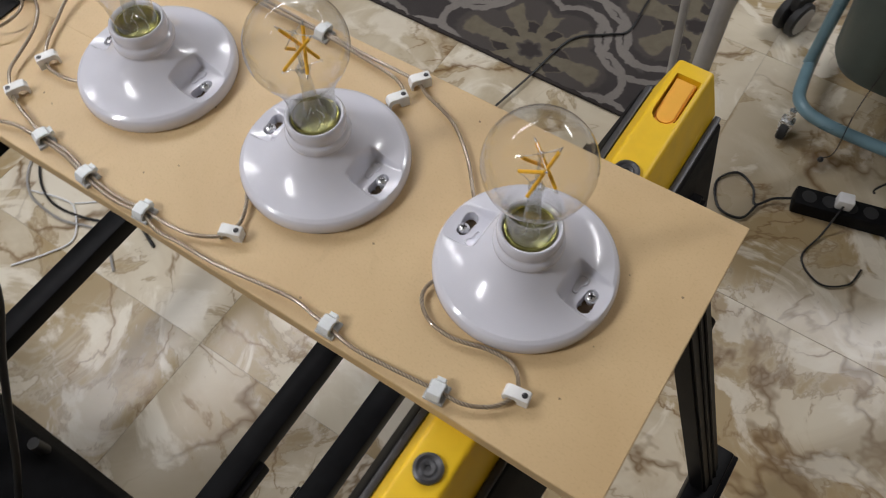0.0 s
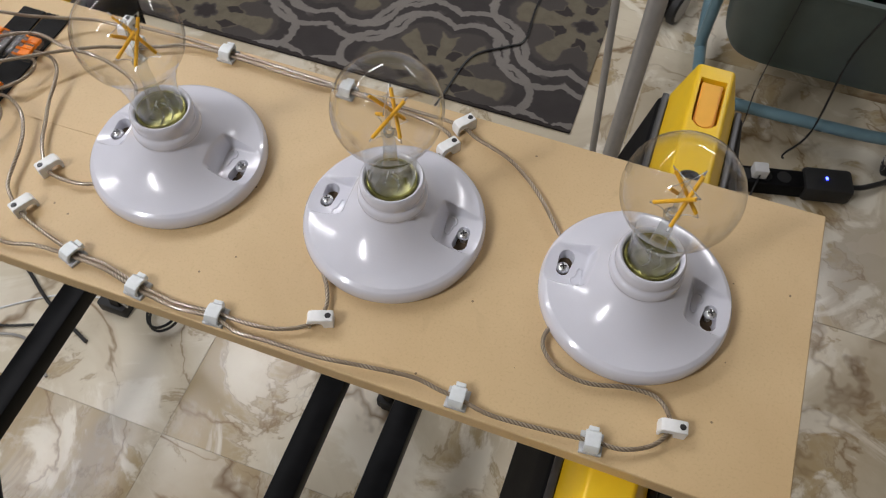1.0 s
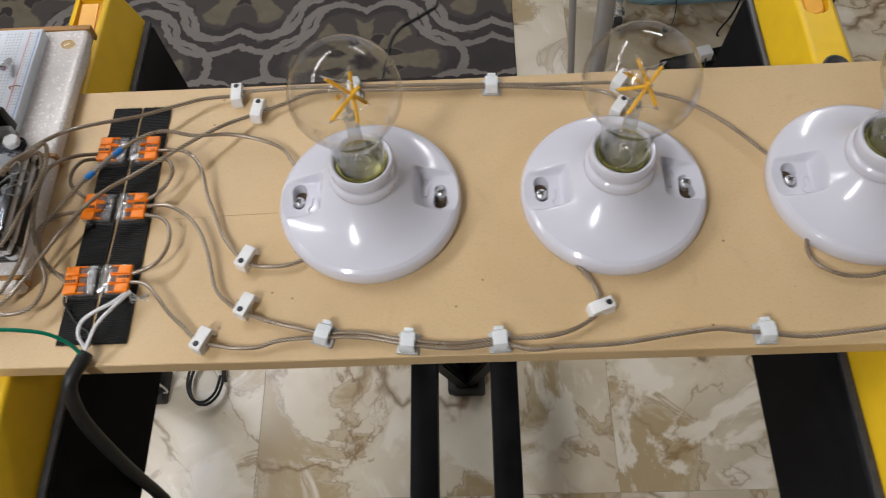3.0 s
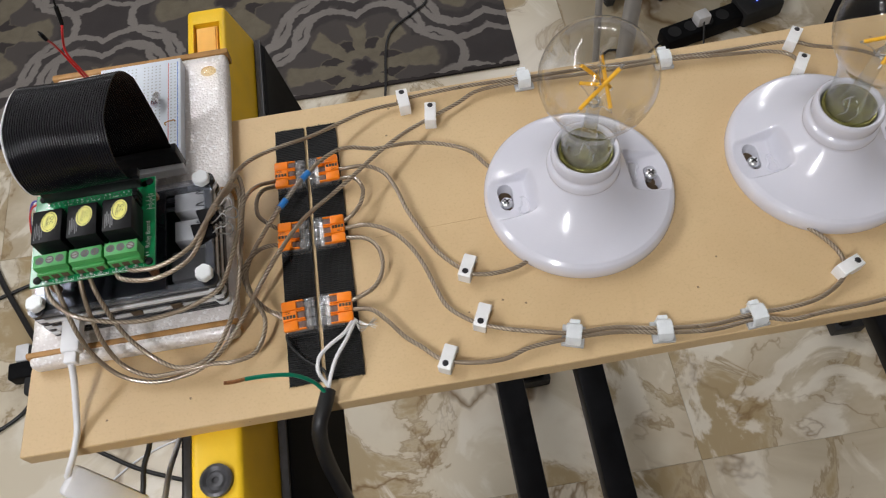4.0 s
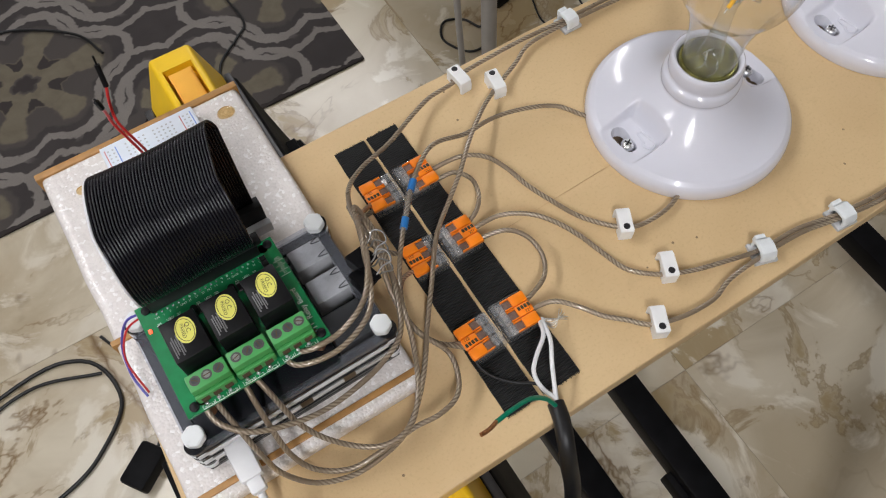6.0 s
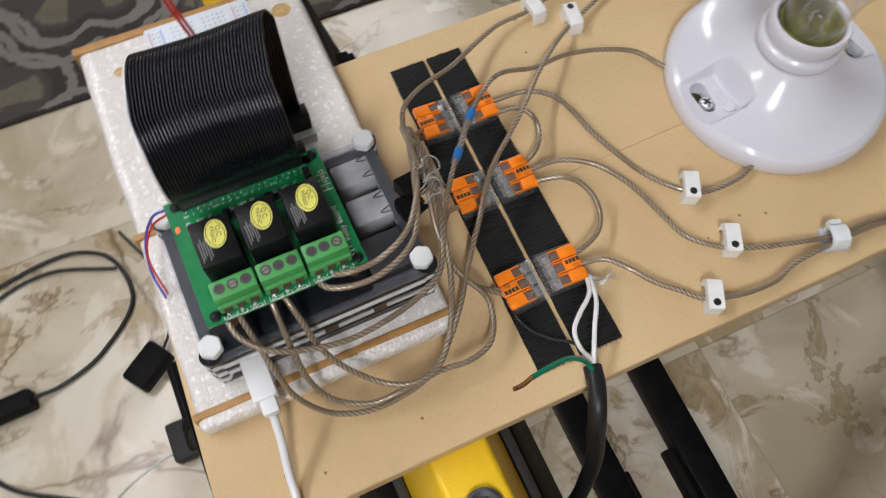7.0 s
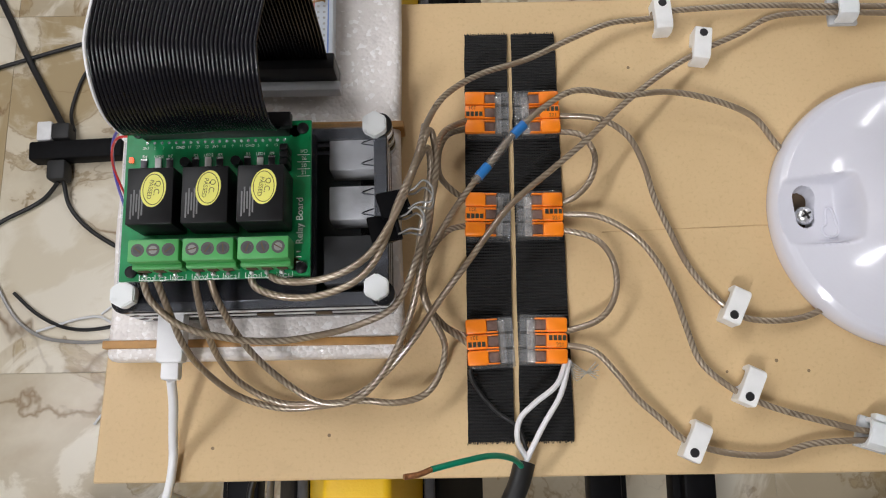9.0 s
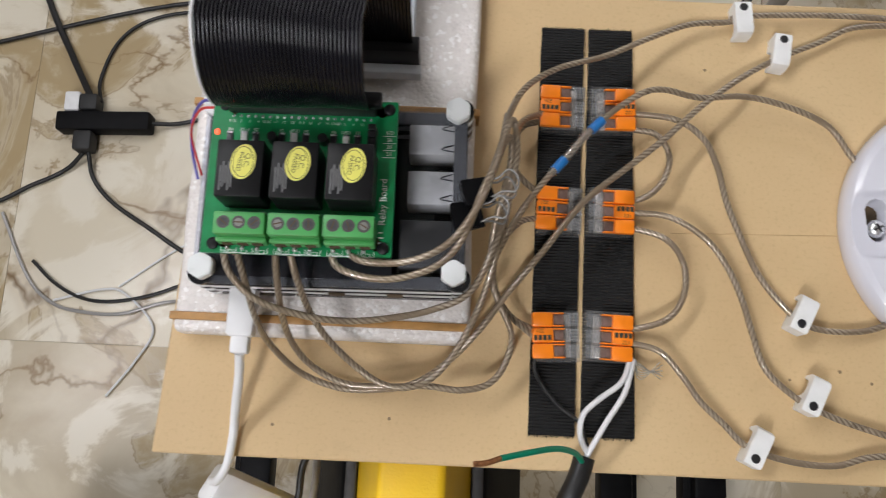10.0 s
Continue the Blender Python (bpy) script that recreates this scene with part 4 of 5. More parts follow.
part("black_panel", bm, M_ACRYLB, pi, "glossy black inner panel")
for y, d in ((0.0242, 0.0065), (0.0048, 0.0065)):
    bm = boxed(0.0268, 0.0440, y - d, y + d, 0.0098, 0.0236, 0.0006)
    usb = part("usb_port", bm, M_SHELL, pi, "bare metal twin USB socket")
    for s in (-1, 1):
        bm = bmesh.new()
        tube(bm, [(0.0436, y + s * 0.004 - 0.0012, 0.0238), (0.0390, y + s * 0.004 - 0.0003, 0.0239), (0.0435, y + s * 0.004 + 0.0014, 0.0238)], 0.00025, 5, 3)
        part("spring_cut", bm, M_NAIL, usb)
part("lan_port", boxed(0.0245, 0.0440, -0.0255, -0.0075, 0.0098, 0.0225, 0.0006), M_PORTD, pi, "dark grey network socket")
bm = bmesh.new()
for a in (0, 2):
    box(bm, -0.002 + a * 0.011, 0.004 + a * 0.011, -HY - 0.0006, -HY + 0.001, 0.0085, 0.0135, 0.0004)
part("port_openings", bm, M_HOLE, pi, "dark port openings in the side")
for x in (-0.0448, 0.0448):
    for y in (-0.0288, 0.0322):
        nut = bmesh.new()
        cyl(nut, x, y, 0.0292, 0.0338, 0.0050, segs=6)
        bmesh.ops.bevel(nut, geom=[e for e in nut.edges], offset=0.0005, segments=2, affect="EDGES")
        part("nut", nut, M_NUT, pi, "white nylon hexagon nut")
        for i in range(6):
            ear = bmesh.new()
            cyl(ear, x * 1.035, y * 1.05, 0.0034 + i * 0.0044, 0.0034 + i * 0.0044 + 0.0022, 0.0046, segs=24)
            part("corner_ear", ear, (M_ACRYLW, M_ACRYLB)[i % 2], pi)
for x in (-0.034, 0.018):
    for y in (-0.022, 0.026):
        bm = bmesh.new()
        cyl(bm, x, y, 0.029, 0.0442, 0.0024, segs=6)
        part("standoff", bm, M_COPPER, pi, "brass standoff")

# relay board
relay = thing("relay_board", on_board(0.0617, 0.0985, 0.0567, 0.6), "green circuit board with three black relays and screw terminals", "circuit board")
bm = boxed(-0.0332, 0.0320, -0.0282, 0.0282, -0.0016, 0.0, 0.0002, segs=1)
pcb = part("circuit_board", bm, M_PCB, relay, "glossy green circuit board")
for i, x in enumerate((-0.0181, -0.0001, 0.0181)):
    bm = boxed(x - 0.0077, x + 0.0077, -0.0124, 0.0070, 0.0, 0.0156, 0.0006)
    r_ = part("relay", bm, M_RELAY, relay, "black plastic relay")
    bm = bmesh.new()
    lathe(bm, [(0.0, 0.01572), (1.0, 0.01572), (1.0, 0.01562)], 40, lambda p: Vector((p.x * 0.0041, p.y * 0.0060, p.z)), Matrix.Translation((x + 0.0012, -0.0006, 0)) @ pose(0, 0, 0, 0, 0, -8))
    st = part("sticker", bm, M_LABEL, r_, "oval yellow inspection sticker")
    bm = bmesh.new()
    tube(bm, [(x + 0.0012 + 0.0034 * math.cos(a - 0.14), -0.0006 + 0.0052 * math.sin(a - 0.14), 0.01573) for a in [k * math.pi / 12 for k in range(25)]], 0.00012, 4, 2)
    part("sticker_ring", bm, M_INK, r_)
    write("Q.C.", 0.0026, pose(x + 0.0024, -0.0002, 0.01580, 0, 0, -98), M_INK, r_)
    write("PASSED", 0.0020, pose(x + 0.0002, -0.0006, 0.01580, 0, 0, -98), M_INK, r_)
    bm = bmesh.new()
    for j in range(5):
        box(bm, x - 0.0062 + 0.0009 * j, x - 0.0057 + 0.0009 * j, -0.0105 + 0.0012 * (j % 3), -0.002 + 0.0014 * (j % 2), 0.01562, 0.01568)
    part("print_mark", bm, M_GREYINK, r_, "faint grey print")
    # screw terminal
    bm = boxed(x - 0.0085, x + 0.0085, -0.0236, -0.0160, 0.0, 0.0102, 0.0006)
    box(bm, x - 0.0085, x + 0.0085, -0.0254, -0.0234, 0.0, 0.0060, 0.0006)
    term = part("screw_terminal", bm, M_TERM, relay, "green three-way screw terminal")
    for k in (-1, 0, 1):
        xx = x + k * 0.0051
        # flat dark disc for the shade in the well; screw metals darkened to match
        bm = bmesh.new()
        cyl(bm, xx, -0.0197, 0.0098, 0.01030, 0.0022, segs=20)
        part("well_shade", bm, M_PORTD, term)
        bm = bmesh.new()
        cyl(bm, xx, -0.0197, 0.01020, 0.01038, 0.0014, segs=18)
        sc_ = part("terminal_screw", bm, M_BOLT if (k + i) % 3 else M_SHELLD, term)
        part("driver_slot", boxed(-0.0015, 0.0015, -0.0002, 0.0002, 0.0, 0.00008, m=Matrix.Translation((xx, -0.0197, 0.01037)) @ pose(0, 0, 0, 0, 0, 40 * k + 55 * i)), M_HOLE, sc_)
        part("wire_mouth", boxed(xx - 0.0017, xx + 0.0017, -0.0257, -0.0253, 0.0010, 0.0044), M_HOLE, term)
    for k, tx in enumerate(("NO", "C", "NC")):
        write(tx + str(3 - i), 0.0021, pose(x - 0.0051 + k * 0.0051, -0.0277, 0.00012), M_SILK, pcb)
for k, tx in enumerate(("3V3", "2", "3", "4", "GND", "17", "27", "22", "3V3", "10", "9", "11", "GND", "5", "6", "13", "19")):
    write(tx, 0.0014, pose(-0.0262 + k * 0.00305, 0.0192, 0.00012), M_SILK, pcb)
for x, tx in ((-0.0215, "LED3"), (-0.004, "LED2"), (0.0142, "LED1"), (-0.0265, "R4"), (-0.0175, "R7"), (-0.0085, "R2"), (0.0000, "R8"), (0.0098, "R3"), (0.0182, "R9")):
    write(tx, 0.0015, pose(x, 0.0161, 0.00012), M_SILK, pcb)
    bm = boxed(x - 0.0011, x + 0.0011, 0.0112, 0.0146, 0.0, 0.0008, 0.0001)
    ch = part("chip_part", bm, M_NAIL if tx[0] == "R" else M_SILK, relay)
    bm = boxed(x - 0.0011, x + 0.0011, 0.0106, 0.0113, 0.0, 0.00085)
    box(bm, x - 0.0011, x + 0.0011, 0.0145, 0.0152, 0.0, 0.00085)
    part("solder_cap", bm, M_STEEL, ch)
write("Relay Board", 0.0034, pose(0.0283, -0.0085, 0.00012, 0, 0, 90), M_SILK, pcb)
bm = bmesh.new()
for k in range(3):
    box(bm, 0.0272, 0.0294 - 0.0004 * k, -0.0232 + 0.0018 * k, -0.0228 + 0.0018 * k, 0.0, 0.00015)
part("mark", bm, M_SILK, pcb, "pale printed mark")
for k, tx in enumerate(("I/O", "26", "20", "21")):
    write(tx, 0.0019, pose(0.0295, 0.0165 - k * 0.0026, 0.00012), M_SILK, pcb)
for x in (-0.0290, 0.0290):
    for y in (-0.0250, 0.0250):
        bm = bmesh.new()
        lathe(bm, [(0.0021, 0.0001), (0.0020, 0.0008), (0.0013, 0.0012), (0.0, 0.0013)], 20, m=Matrix.Translation((x, y, 0)))
        part("board_screw", bm, M_RELAY, relay, "black board screw")
bm = bmesh.new()
for x in (-0.0181, -0.0001, 0.0181):
    for k in range(4):
        u = x - 0.0080 + k * 0.0053
        box(bm, u - 0.0001, u + 0.0001, -0.0279, -0.0262, 0.0, 0.00012)
    box(bm, x - 0.0080, x + 0.0080, -0.0281, -0.0279, 0.0, 0.00012)
for y in (0.0153, 0.0127, 0.0101, 0.0075):
    box(bm, 0.0272, 0.0316, y - 0.0001, y + 0.0001, 0.0, 0.00012)
tagged(part("silkscreen_lines", bm, M_SILK, pcb, "white printed lines"), kind="stuff")
bm = bmesh.new()
for x in (-0.0181, -0.0001, 0.0181):
    for k in (-1, 0, 1):
        bmesh.ops.create_uvsphere(bm, u_segments=8, v_segments=6, radius=0.0009, matrix=Matrix.Translation((x + k * 0.0051 - 0.0008, -0.0264, 0.0004)))
tagged(part("solder_joints", bm, M_STEEL, pcb, "bright solder joints"), kind="stuff")
part("pin_socket", boxed(-0.0270, 0.0245, 0.0222, 0.0265, 0.0, 0.0085, 0.0004), M_RELAY, relay, "black pin socket")
bm = bmesh.new()
for k in range(20):
    cyl(bm, -0.0257 + k * 0.00254, 0.0210, 0.0, 0.0004, 0.0005, segs=8)
part("solder_dots", bm, M_STEEL, relay)
bm = bmesh.new()
for k in range(3):
    box(bm, 0.0225, 0.0252, 0.0095 + k * 0.0026, 0.0117 + k * 0.0026, 0.0, 0.0080, 0.0003)
part("jumper", bm, M_RELAY, relay, "black jumper caps")
part("power_led", boxed(-0.0317, -0.0303, 0.0140, 0.0158, 0.0, 0.0009, 0.0002), M_LED, relay, "glowing red indicator")
for x in (-0.0110, 0.0066):
    bm = bmesh.new()
    cyl(bm, x, 0.0125, 0.0, 0.0045, 0.0017, segs=16)
    part("transistor", bm, M_RELAY, relay)

# ribbon cable over the back
ribbon = thing("ribbon_cable", on_board(0.062, 0.0), "wide black ribbon cable arching up to the breadboard", "ribbon cable")
PROFILE = [(0.1210, 0.0655), (0.1172, 0.0740), (0.1180, 0.0870), (0.1240, 0.0970), (0.1350, 0.1040), (0.1480, 0.1066), (0.1580, 0.1058), (0.1630, 0.1000), (0.1642, 0.0890), (0.1640, 0.0760), (0.1625, 0.0620), (0.1605, 0.0500), (0.1580, 0.0400)]
bm = bmesh.new()
curve_pts = refine([(0, y, z) for y, z in PROFILE], 6)
wires, per = 40, 4
rows = []
for i, p in enumerate(curve_pts):
    tan = (curve_pts[min(i + 1, len(curve_pts) - 1)] - curve_pts[max(i - 1, 0)]).normalized()
    nrm = Vector((0, -tan.z, tan.y))
    shift = 0.011 * min(1.0, max(0.0, (i / len(curve_pts) - 0.32) / 0.3))
    row = []
    for k in range(wires * per + 1):
        x = -0.0285 + 0.0515 * k / (wires * per) + shift
        bumpy = 0.00055 * abs(math.sin(math.pi * k / per)) + 0.0005 * math.sin(i * 0.23 + k * 0.03)
        row.append(bm.verts.new(p + nrm * bumpy + Vector((x, 0, 0))))
    rows.append(row)
for a, b in zip(rows, rows[1:]):
    for k in range(wires * per):
        bm.faces.new((a[k], a[k + 1], b[k + 1], b[k]))
rb = part("ribbon", bm, M_RIBBON, ribbon, angle=80)
sol = rb.modifiers.new("thickness", "SOLIDIFY")
sol.thickness = 0.0005
bm = bmesh.new()
tube(bm, [(p.x - 0.0288 + 0.011 * min(1.0, max(0.0, (i / len(curve_pts) - 0.32) / 0.3)), p.y, p.z) for i, p in enumerate(curve_pts) if i % 3 == 0], 0.0006, 6, 3)
part("marked_edge", bm, M_WHITE, ribbon, "white marked edge conductor")
bm = boxed(-0.0285, 0.0265, 0.1205, 0.1255, 0.0652, 0.0690, 0.0005)
part("plug", bm, M_RELAY, ribbon, "black ribbon plug on the relay board")
bm = boxed(-0.0185, 0.0365, 0.1545, 0.1610, 0.0215, 0.0400, 0.0005)
part("socket", bm, M_RELAY, ribbon, "black ribbon socket on the breadboard")
part("socket_clip", boxed(-0.0190, 0.0372, 0.1508, 0.1547, 0.0216, 0.0285, 0.0004), M_GREYCONN, ribbon, "grey strain-relief bar")

bread = thing("breadboard", on_board(0.0685, 0.2035, 0.0120), "white breadboard with red and blue lines on foam", "breadboard")
bm = boxed(-0.0265, 0.0265, -0.0435, 0.0425, 0.0, 0.0088, 0.0006)
part("block", bm, M_BREAD, bread)
for x, mt in ((-0.0245, M_STRIPE_R), (-0.0185, M_STRIPE_B), (0.0185, M_STRIPE_R), (0.0245, M_STRIPE_B)):
    part("rail_line", boxed(x - 0.0003, x + 0.0003, -0.040, 0.0395, 0.0088, 0.0089), mt, bread)
# flat grey squares on the surface, toned for the shade in the contact holes
bm = bmesh.new()
for i in range(30):
    for x in (-0.0228, -0.0203, 0.0203, 0.0228, *(0.0028 + 0.00254 * k for k in range(5)), *(-0.0028 - 0.00254 * k for k in range(5))):
        y = -0.0385 + i * 0.00264
        bm.faces.new([bm.verts.new((x + a * 0.0005, y + b * 0.0005, 0.00886)) for a, b in ((-1, -1), (1, -1), (1, 1), (-1, 1))])
tagged(part("contact_holes", bm, M_PAD, bread, "rows of small dark contact holes", smooth=False), kind="stuff")
bm = bmesh.new()
tube(bm, [(0.017, -0.0120, 0.0088), (0.017, -0.0115, 0.0105), (0.0225, -0.0105, 0.0108), (0.0228, -0.0100, 0.0088)], 0.0004, 6, 4)
part("jumper_wire", bm, M_BAND, bread, "short yellow jumper wire")
bm = bmesh.new()
cyl(bm, 0.0, 0.0, -0.001, 0.010, 0.0022, segs=16, m=Matrix.Translation((0.0120, 0.0105, 0.012)) @ pose(0, 0, 0, 70, 0, 0))
part("metal_pin", bm, M_STEEL, bread)

leads = thing("jumper_leads", on_board(0, 0), "red jumper leads with black ends rising from the breadboard", "jumper leads")
LEAD = [(0.0705, 0.1795, 0.021), (0.0690, 0.1805, 0.050), (0.0650, 0.1825, 0.080), (0.0615, 0.1843, 0.099)]
for name, mt, dx, tip, size in (("red_lead", M_RED, 0.0, [(0.0625, 0.1885, 0.107), (0.0648, 0.1920, 0.113)], 1.0), ("short_lead", M_RED, -0.0018, [(0.0597, 0.1815, 0.110), (0.0595, 0.1785, 0.117)], 0.5)):
    bm = bmesh.new()
    tube(bm, [(a + dx, b, c) for a, b, c in LEAD] + tip, 0.00065, 8, 5)
    ld = part(name, bm, mt, leads)
    e = Vector(tip[-1])
    d = (Vector(tip[-1]) - Vector(tip[-2])).normalized().lerp(Vector((-0.1, 0.1, 1.0)), 0.5).normalized()
    bm = bmesh.new()
    tube(bm, [e, e + d * 0.010 * size], 0.0012, 10, 1)
    tube(bm, [e + d * 0.010 * size, e + d * 0.014 * size], 0.0005, 6, 1)
    part("pin_end", bm, M_RELAY, ld, "black pin housing")
bm = bmesh.new()
tube(bm, [(0.030, 0.124, 0.056), (0.022, 0.127, 0.050), (0.014, 0.125, 0.036), (0.010, 0.118, 0.022), (0.011, 0.108, 0.014)], 0.0006, 6, 6)
part("blue_lead", bm, M_BLUE_W, leads, "thin blue lead curling from the relay board")
bm = bmesh.new()
tube(bm, [(0.030, 0.1225, 0.056), (0.020, 0.1245, 0.047), (0.012, 0.121, 0.030), (0.012, 0.110, 0.013)], 0.0005, 6, 6)
part("thin_red_lead", bm, M_RED, leads, "thin red lead")

# ---- cables on the board ----
CABLES = []
CABLES.append([(0.123, 0.091, 0.056), (0.127, 0.103, 0.054), (0.131, 0.117, 0.05), (0.134, 0.131, 0.042), (0.141, 0.146, 0.032), (0.155, 0.159, 0.022), (0.175, 0.168, 0.016), (0.195, 0.18, 0.01), (0.213, 0.189, 0.006), (0.231, 0.192, 0.004), (0.236, 0.195, 0.004), (0.277, 0.197, 0.004), (0.316, 0.196, 0.004), (0.363, 0.195, 0.004), (0.409, 0.193, 0.004), (0.447, 0.191, 0.004), (0.491, 0.19, 0.004), (0.507, 0.183, 0.004), (0.534, 0.173, 0.004), (0.558, 0.154, 0.004), (0.579, 0.129, 0.004), (0.586, 0.122, 0.004)])
CABLES.append([(0.041, 0.071, 0.055), (0.043, 0.06, 0.045), (0.045, 0.05, 0.035), (0.048, 0.042, 0.02), (0.058, 0.033, 0.01), (0.073, 0.028, 0.006), (0.088, 0.028, 0.006), (0.102, 0.031, 0.007), (0.115, 0.04, 0.009), (0.127, 0.053, 0.014), (0.137, 0.067, 0.018), (0.149, 0.082, 0.023), (0.165, 0.103, 0.023), (0.183, 0.119, 0.02), (0.198, 0.132, 0.018), (0.214, 0.148, 0.014), (0.232, 0.163, 0.01), (0.25, 0.175, 0.005), (0.269, 0.184, 0.004), (0.286, 0.192, 0.004), (0.316, 0.193, 0.004), (0.363, 0.191, 0.004), (0.41, 0.191, 0.004), (0.447, 0.188, 0.004), (0.479, 0.184, 0.004), (0.492, 0.175, 0.004), (0.488, 0.16, 0.004), (0.482, 0.148, 0.004)])
CABLES.append([(0.2865, 0.124, 0.004), (0.279, 0.133, 0.005), (0.27, 0.145, 0.006), (0.253, 0.152, 0.008), (0.234, 0.155, 0.01), (0.214, 0.152, 0.014), (0.199, 0.153, 0.018), (0.19, 0.151, 0.02), (0.18, 0.144, 0.022), (0.173, 0.138, 0.022), (0.166, 0.131, 0.022), (0.158, 0.121, 0.022), (0.152, 0.114, 0.022), (0.143, 0.102, 0.02), (0.135, 0.088, 0.02), (0.131, 0.077, 0.018), (0.133, 0.066, 0.014), (0.14, 0.058, 0.008), (0.149, 0.054, 0.006)])
CABLES.append([(0.036, 0.072, 0.055), (0.038, 0.064, 0.05), (0.047, 0.056, 0.045), (0.062, 0.052, 0.04), (0.077, 0.051, 0.036), (0.093, 0.053, 0.034), (0.109, 0.057, 0.034), (0.122, 0.064, 0.036), (0.13, 0.081, 0.04), (0.135, 0.1, 0.04), (0.137, 0.115, 0.04), (0.136, 0.126, 0.042), (0.134, 0.126, 0.045), (0.131, 0.115, 0.05), (0.127, 0.101, 0.058), (0.123, 0.091, 0.06)])
CABLES.append([(0.054, 0.072, 0.055), (0.054, 0.065, 0.05), (0.054, 0.056, 0.04), (0.055, 0.046, 0.025), (0.061, 0.037, 0.014), (0.074, 0.03, 0.01), (0.089, 0.029, 0.011), (0.107, 0.03, 0.012), (0.12, 0.029, 0.012), (0.131, 0.032, 0.011), (0.137, 0.04, 0.012), (0.139, 0.051, 0.014), (0.134, 0.062, 0.016), (0.131, 0.07, 0.018), (0.131, 0.081, 0.02), (0.136, 0.09, 0.018), (0.142, 0.097, 0.012), (0.15, 0.1, 0.006)])
CABLES.append([(0.059, 0.072, 0.055), (0.061, 0.064, 0.05), (0.064, 0.054, 0.035), (0.07, 0.045, 0.025), (0.08, 0.036, 0.018), (0.09, 0.03, 0.016), (0.1, 0.029, 0.016), (0.109, 0.033, 0.016), (0.118, 0.044, 0.018), (0.126, 0.061, 0.022), (0.131, 0.079, 0.03), (0.134, 0.093, 0.035), (0.135, 0.103, 0.037), (0.136, 0.118, 0.033), (0.14, 0.136, 0.018), (0.151, 0.146, 0.006)])
CABLES.append([(0.073, 0.072, 0.055), (0.076, 0.067, 0.056), (0.085, 0.064, 0.056), (0.096, 0.064, 0.056), (0.108, 0.068, 0.057), (0.115, 0.074, 0.058), (0.12, 0.083, 0.06), (0.124, 0.095, 0.06), (0.129, 0.108, 0.056), (0.132, 0.123, 0.045), (0.133, 0.13, 0.042)])
CABLES.append([(0.079, 0.072, 0.055), (0.085, 0.069, 0.058), (0.096, 0.069, 0.058), (0.107, 0.072, 0.06), (0.115, 0.078, 0.06), (0.122, 0.088, 0.062), (0.126, 0.098, 0.058), (0.13, 0.112, 0.05), (0.134, 0.12, 0.045), (0.135, 0.113, 0.04), (0.133, 0.102, 0.035), (0.13, 0.088, 0.028), (0.13, 0.074, 0.02), (0.135, 0.062, 0.012), (0.149, 0.051, 0.006)])
CABLES.append([(0.151, 0.142, 0.006), (0.142, 0.138, 0.01), (0.138, 0.13, 0.012), (0.138, 0.12, 0.012), (0.143, 0.114, 0.01), (0.15, 0.11, 0.006)])
CABLES.append([(0.188, 0.147, 0.006), (0.205, 0.144, 0.009), (0.216, 0.136, 0.01), (0.222, 0.124, 0.009), (0.226, 0.11, 0.007), (0.232, 0.096, 0.005), (0.239, 0.081, 0.004), (0.249, 0.068, 0.004), (0.258, 0.061, 0.004), (0.269, 0.059, 0.004), (0.282, 0.06, 0.004), (0.293, 0.064, 0.004)])
CABLES.append([(0.187, 0.14, 0.006), (0.197, 0.137, 0.009), (0.202, 0.128, 0.01), (0.2, 0.118, 0.01), (0.194, 0.111, 0.009), (0.186, 0.108, 0.006)])
CABLES.append([(0.186, 0.104, 0.006), (0.202, 0.102, 0.009), (0.216, 0.094, 0.009), (0.225, 0.083, 0.008), (0.231, 0.07, 0.007), (0.235, 0.057, 0.006), (0.24, 0.043, 0.005), (0.251, 0.033, 0.004), (0.26, 0.028, 0.004), (0.27, 0.024, 0.004), (0.284, 0.02, 0.004), (0.305, 0.015, 0.004), (0.328, 0.014, 0.004), (0.353, 0.009, 0.004), (0.381, 0.006, 0.004), (0.405, 0.008, 0.004), (0.424, 0.008, 0.004), (0.441, 0.01, 0.004), (0.455, 0.016, 0.004), (0.463, 0.024, 0.004), (0.464, 0.035, 0.004), (0.459, 0.046, 0.004), (0.453, 0.055, 0.004), (0.457, 0.061, 0.004)])
CABLES.append([(0.185, 0.098, 0.006), (0.2, 0.093, 0.009), (0.207, 0.083, 0.01), (0.207, 0.07, 0.01), (0.2, 0.06, 0.009), (0.184, 0.055, 0.006)])
CABLES.append([(0.183, 0.051, 0.006), (0.197, 0.048, 0.008), (0.206, 0.039, 0.008), (0.214, 0.029, 0.006), (0.223, 0.021, 0.005), (0.232, 0.013, 0.004), (0.248, 0.008, 0.004), (0.266, 0.007, 0.004), (0.281, 0.011, 0.004), (0.305, 0.012, 0.004), (0.33, 0.011, 0.004), (0.355, 0.006, 0.004), (0.382, 0.003, 0.004), (0.407, 0.005, 0.004), (0.423, 0.001, 0.004), (0.441, 0.002, 0.004), (0.472, 0.003, 0.004), (0.501, 0.007, 0.004), (0.527, 0.01, 0.004), (0.544, 0.008, 0.004), (0.555, 0.007, 0.004), (0.575, 0.004, 0.004), (0.603, 0.006, 0.004), (0.631, 0.009, 0.004), (0.646, 0.01, 0.004), (0.66, 0.017, 0.004), (0.667, 0.027, 0.004), (0.666, 0.037, 0.004), (0.657, 0.045, 0.004), (0.641, 0.045, 0.004), (0.62, 0.04, 0.004), (0.603, 0.042, 0.004), (0.592, 0.05, 0.004), (0.589, 0.059, 0.004), (0.592, 0.07, 0.004)])


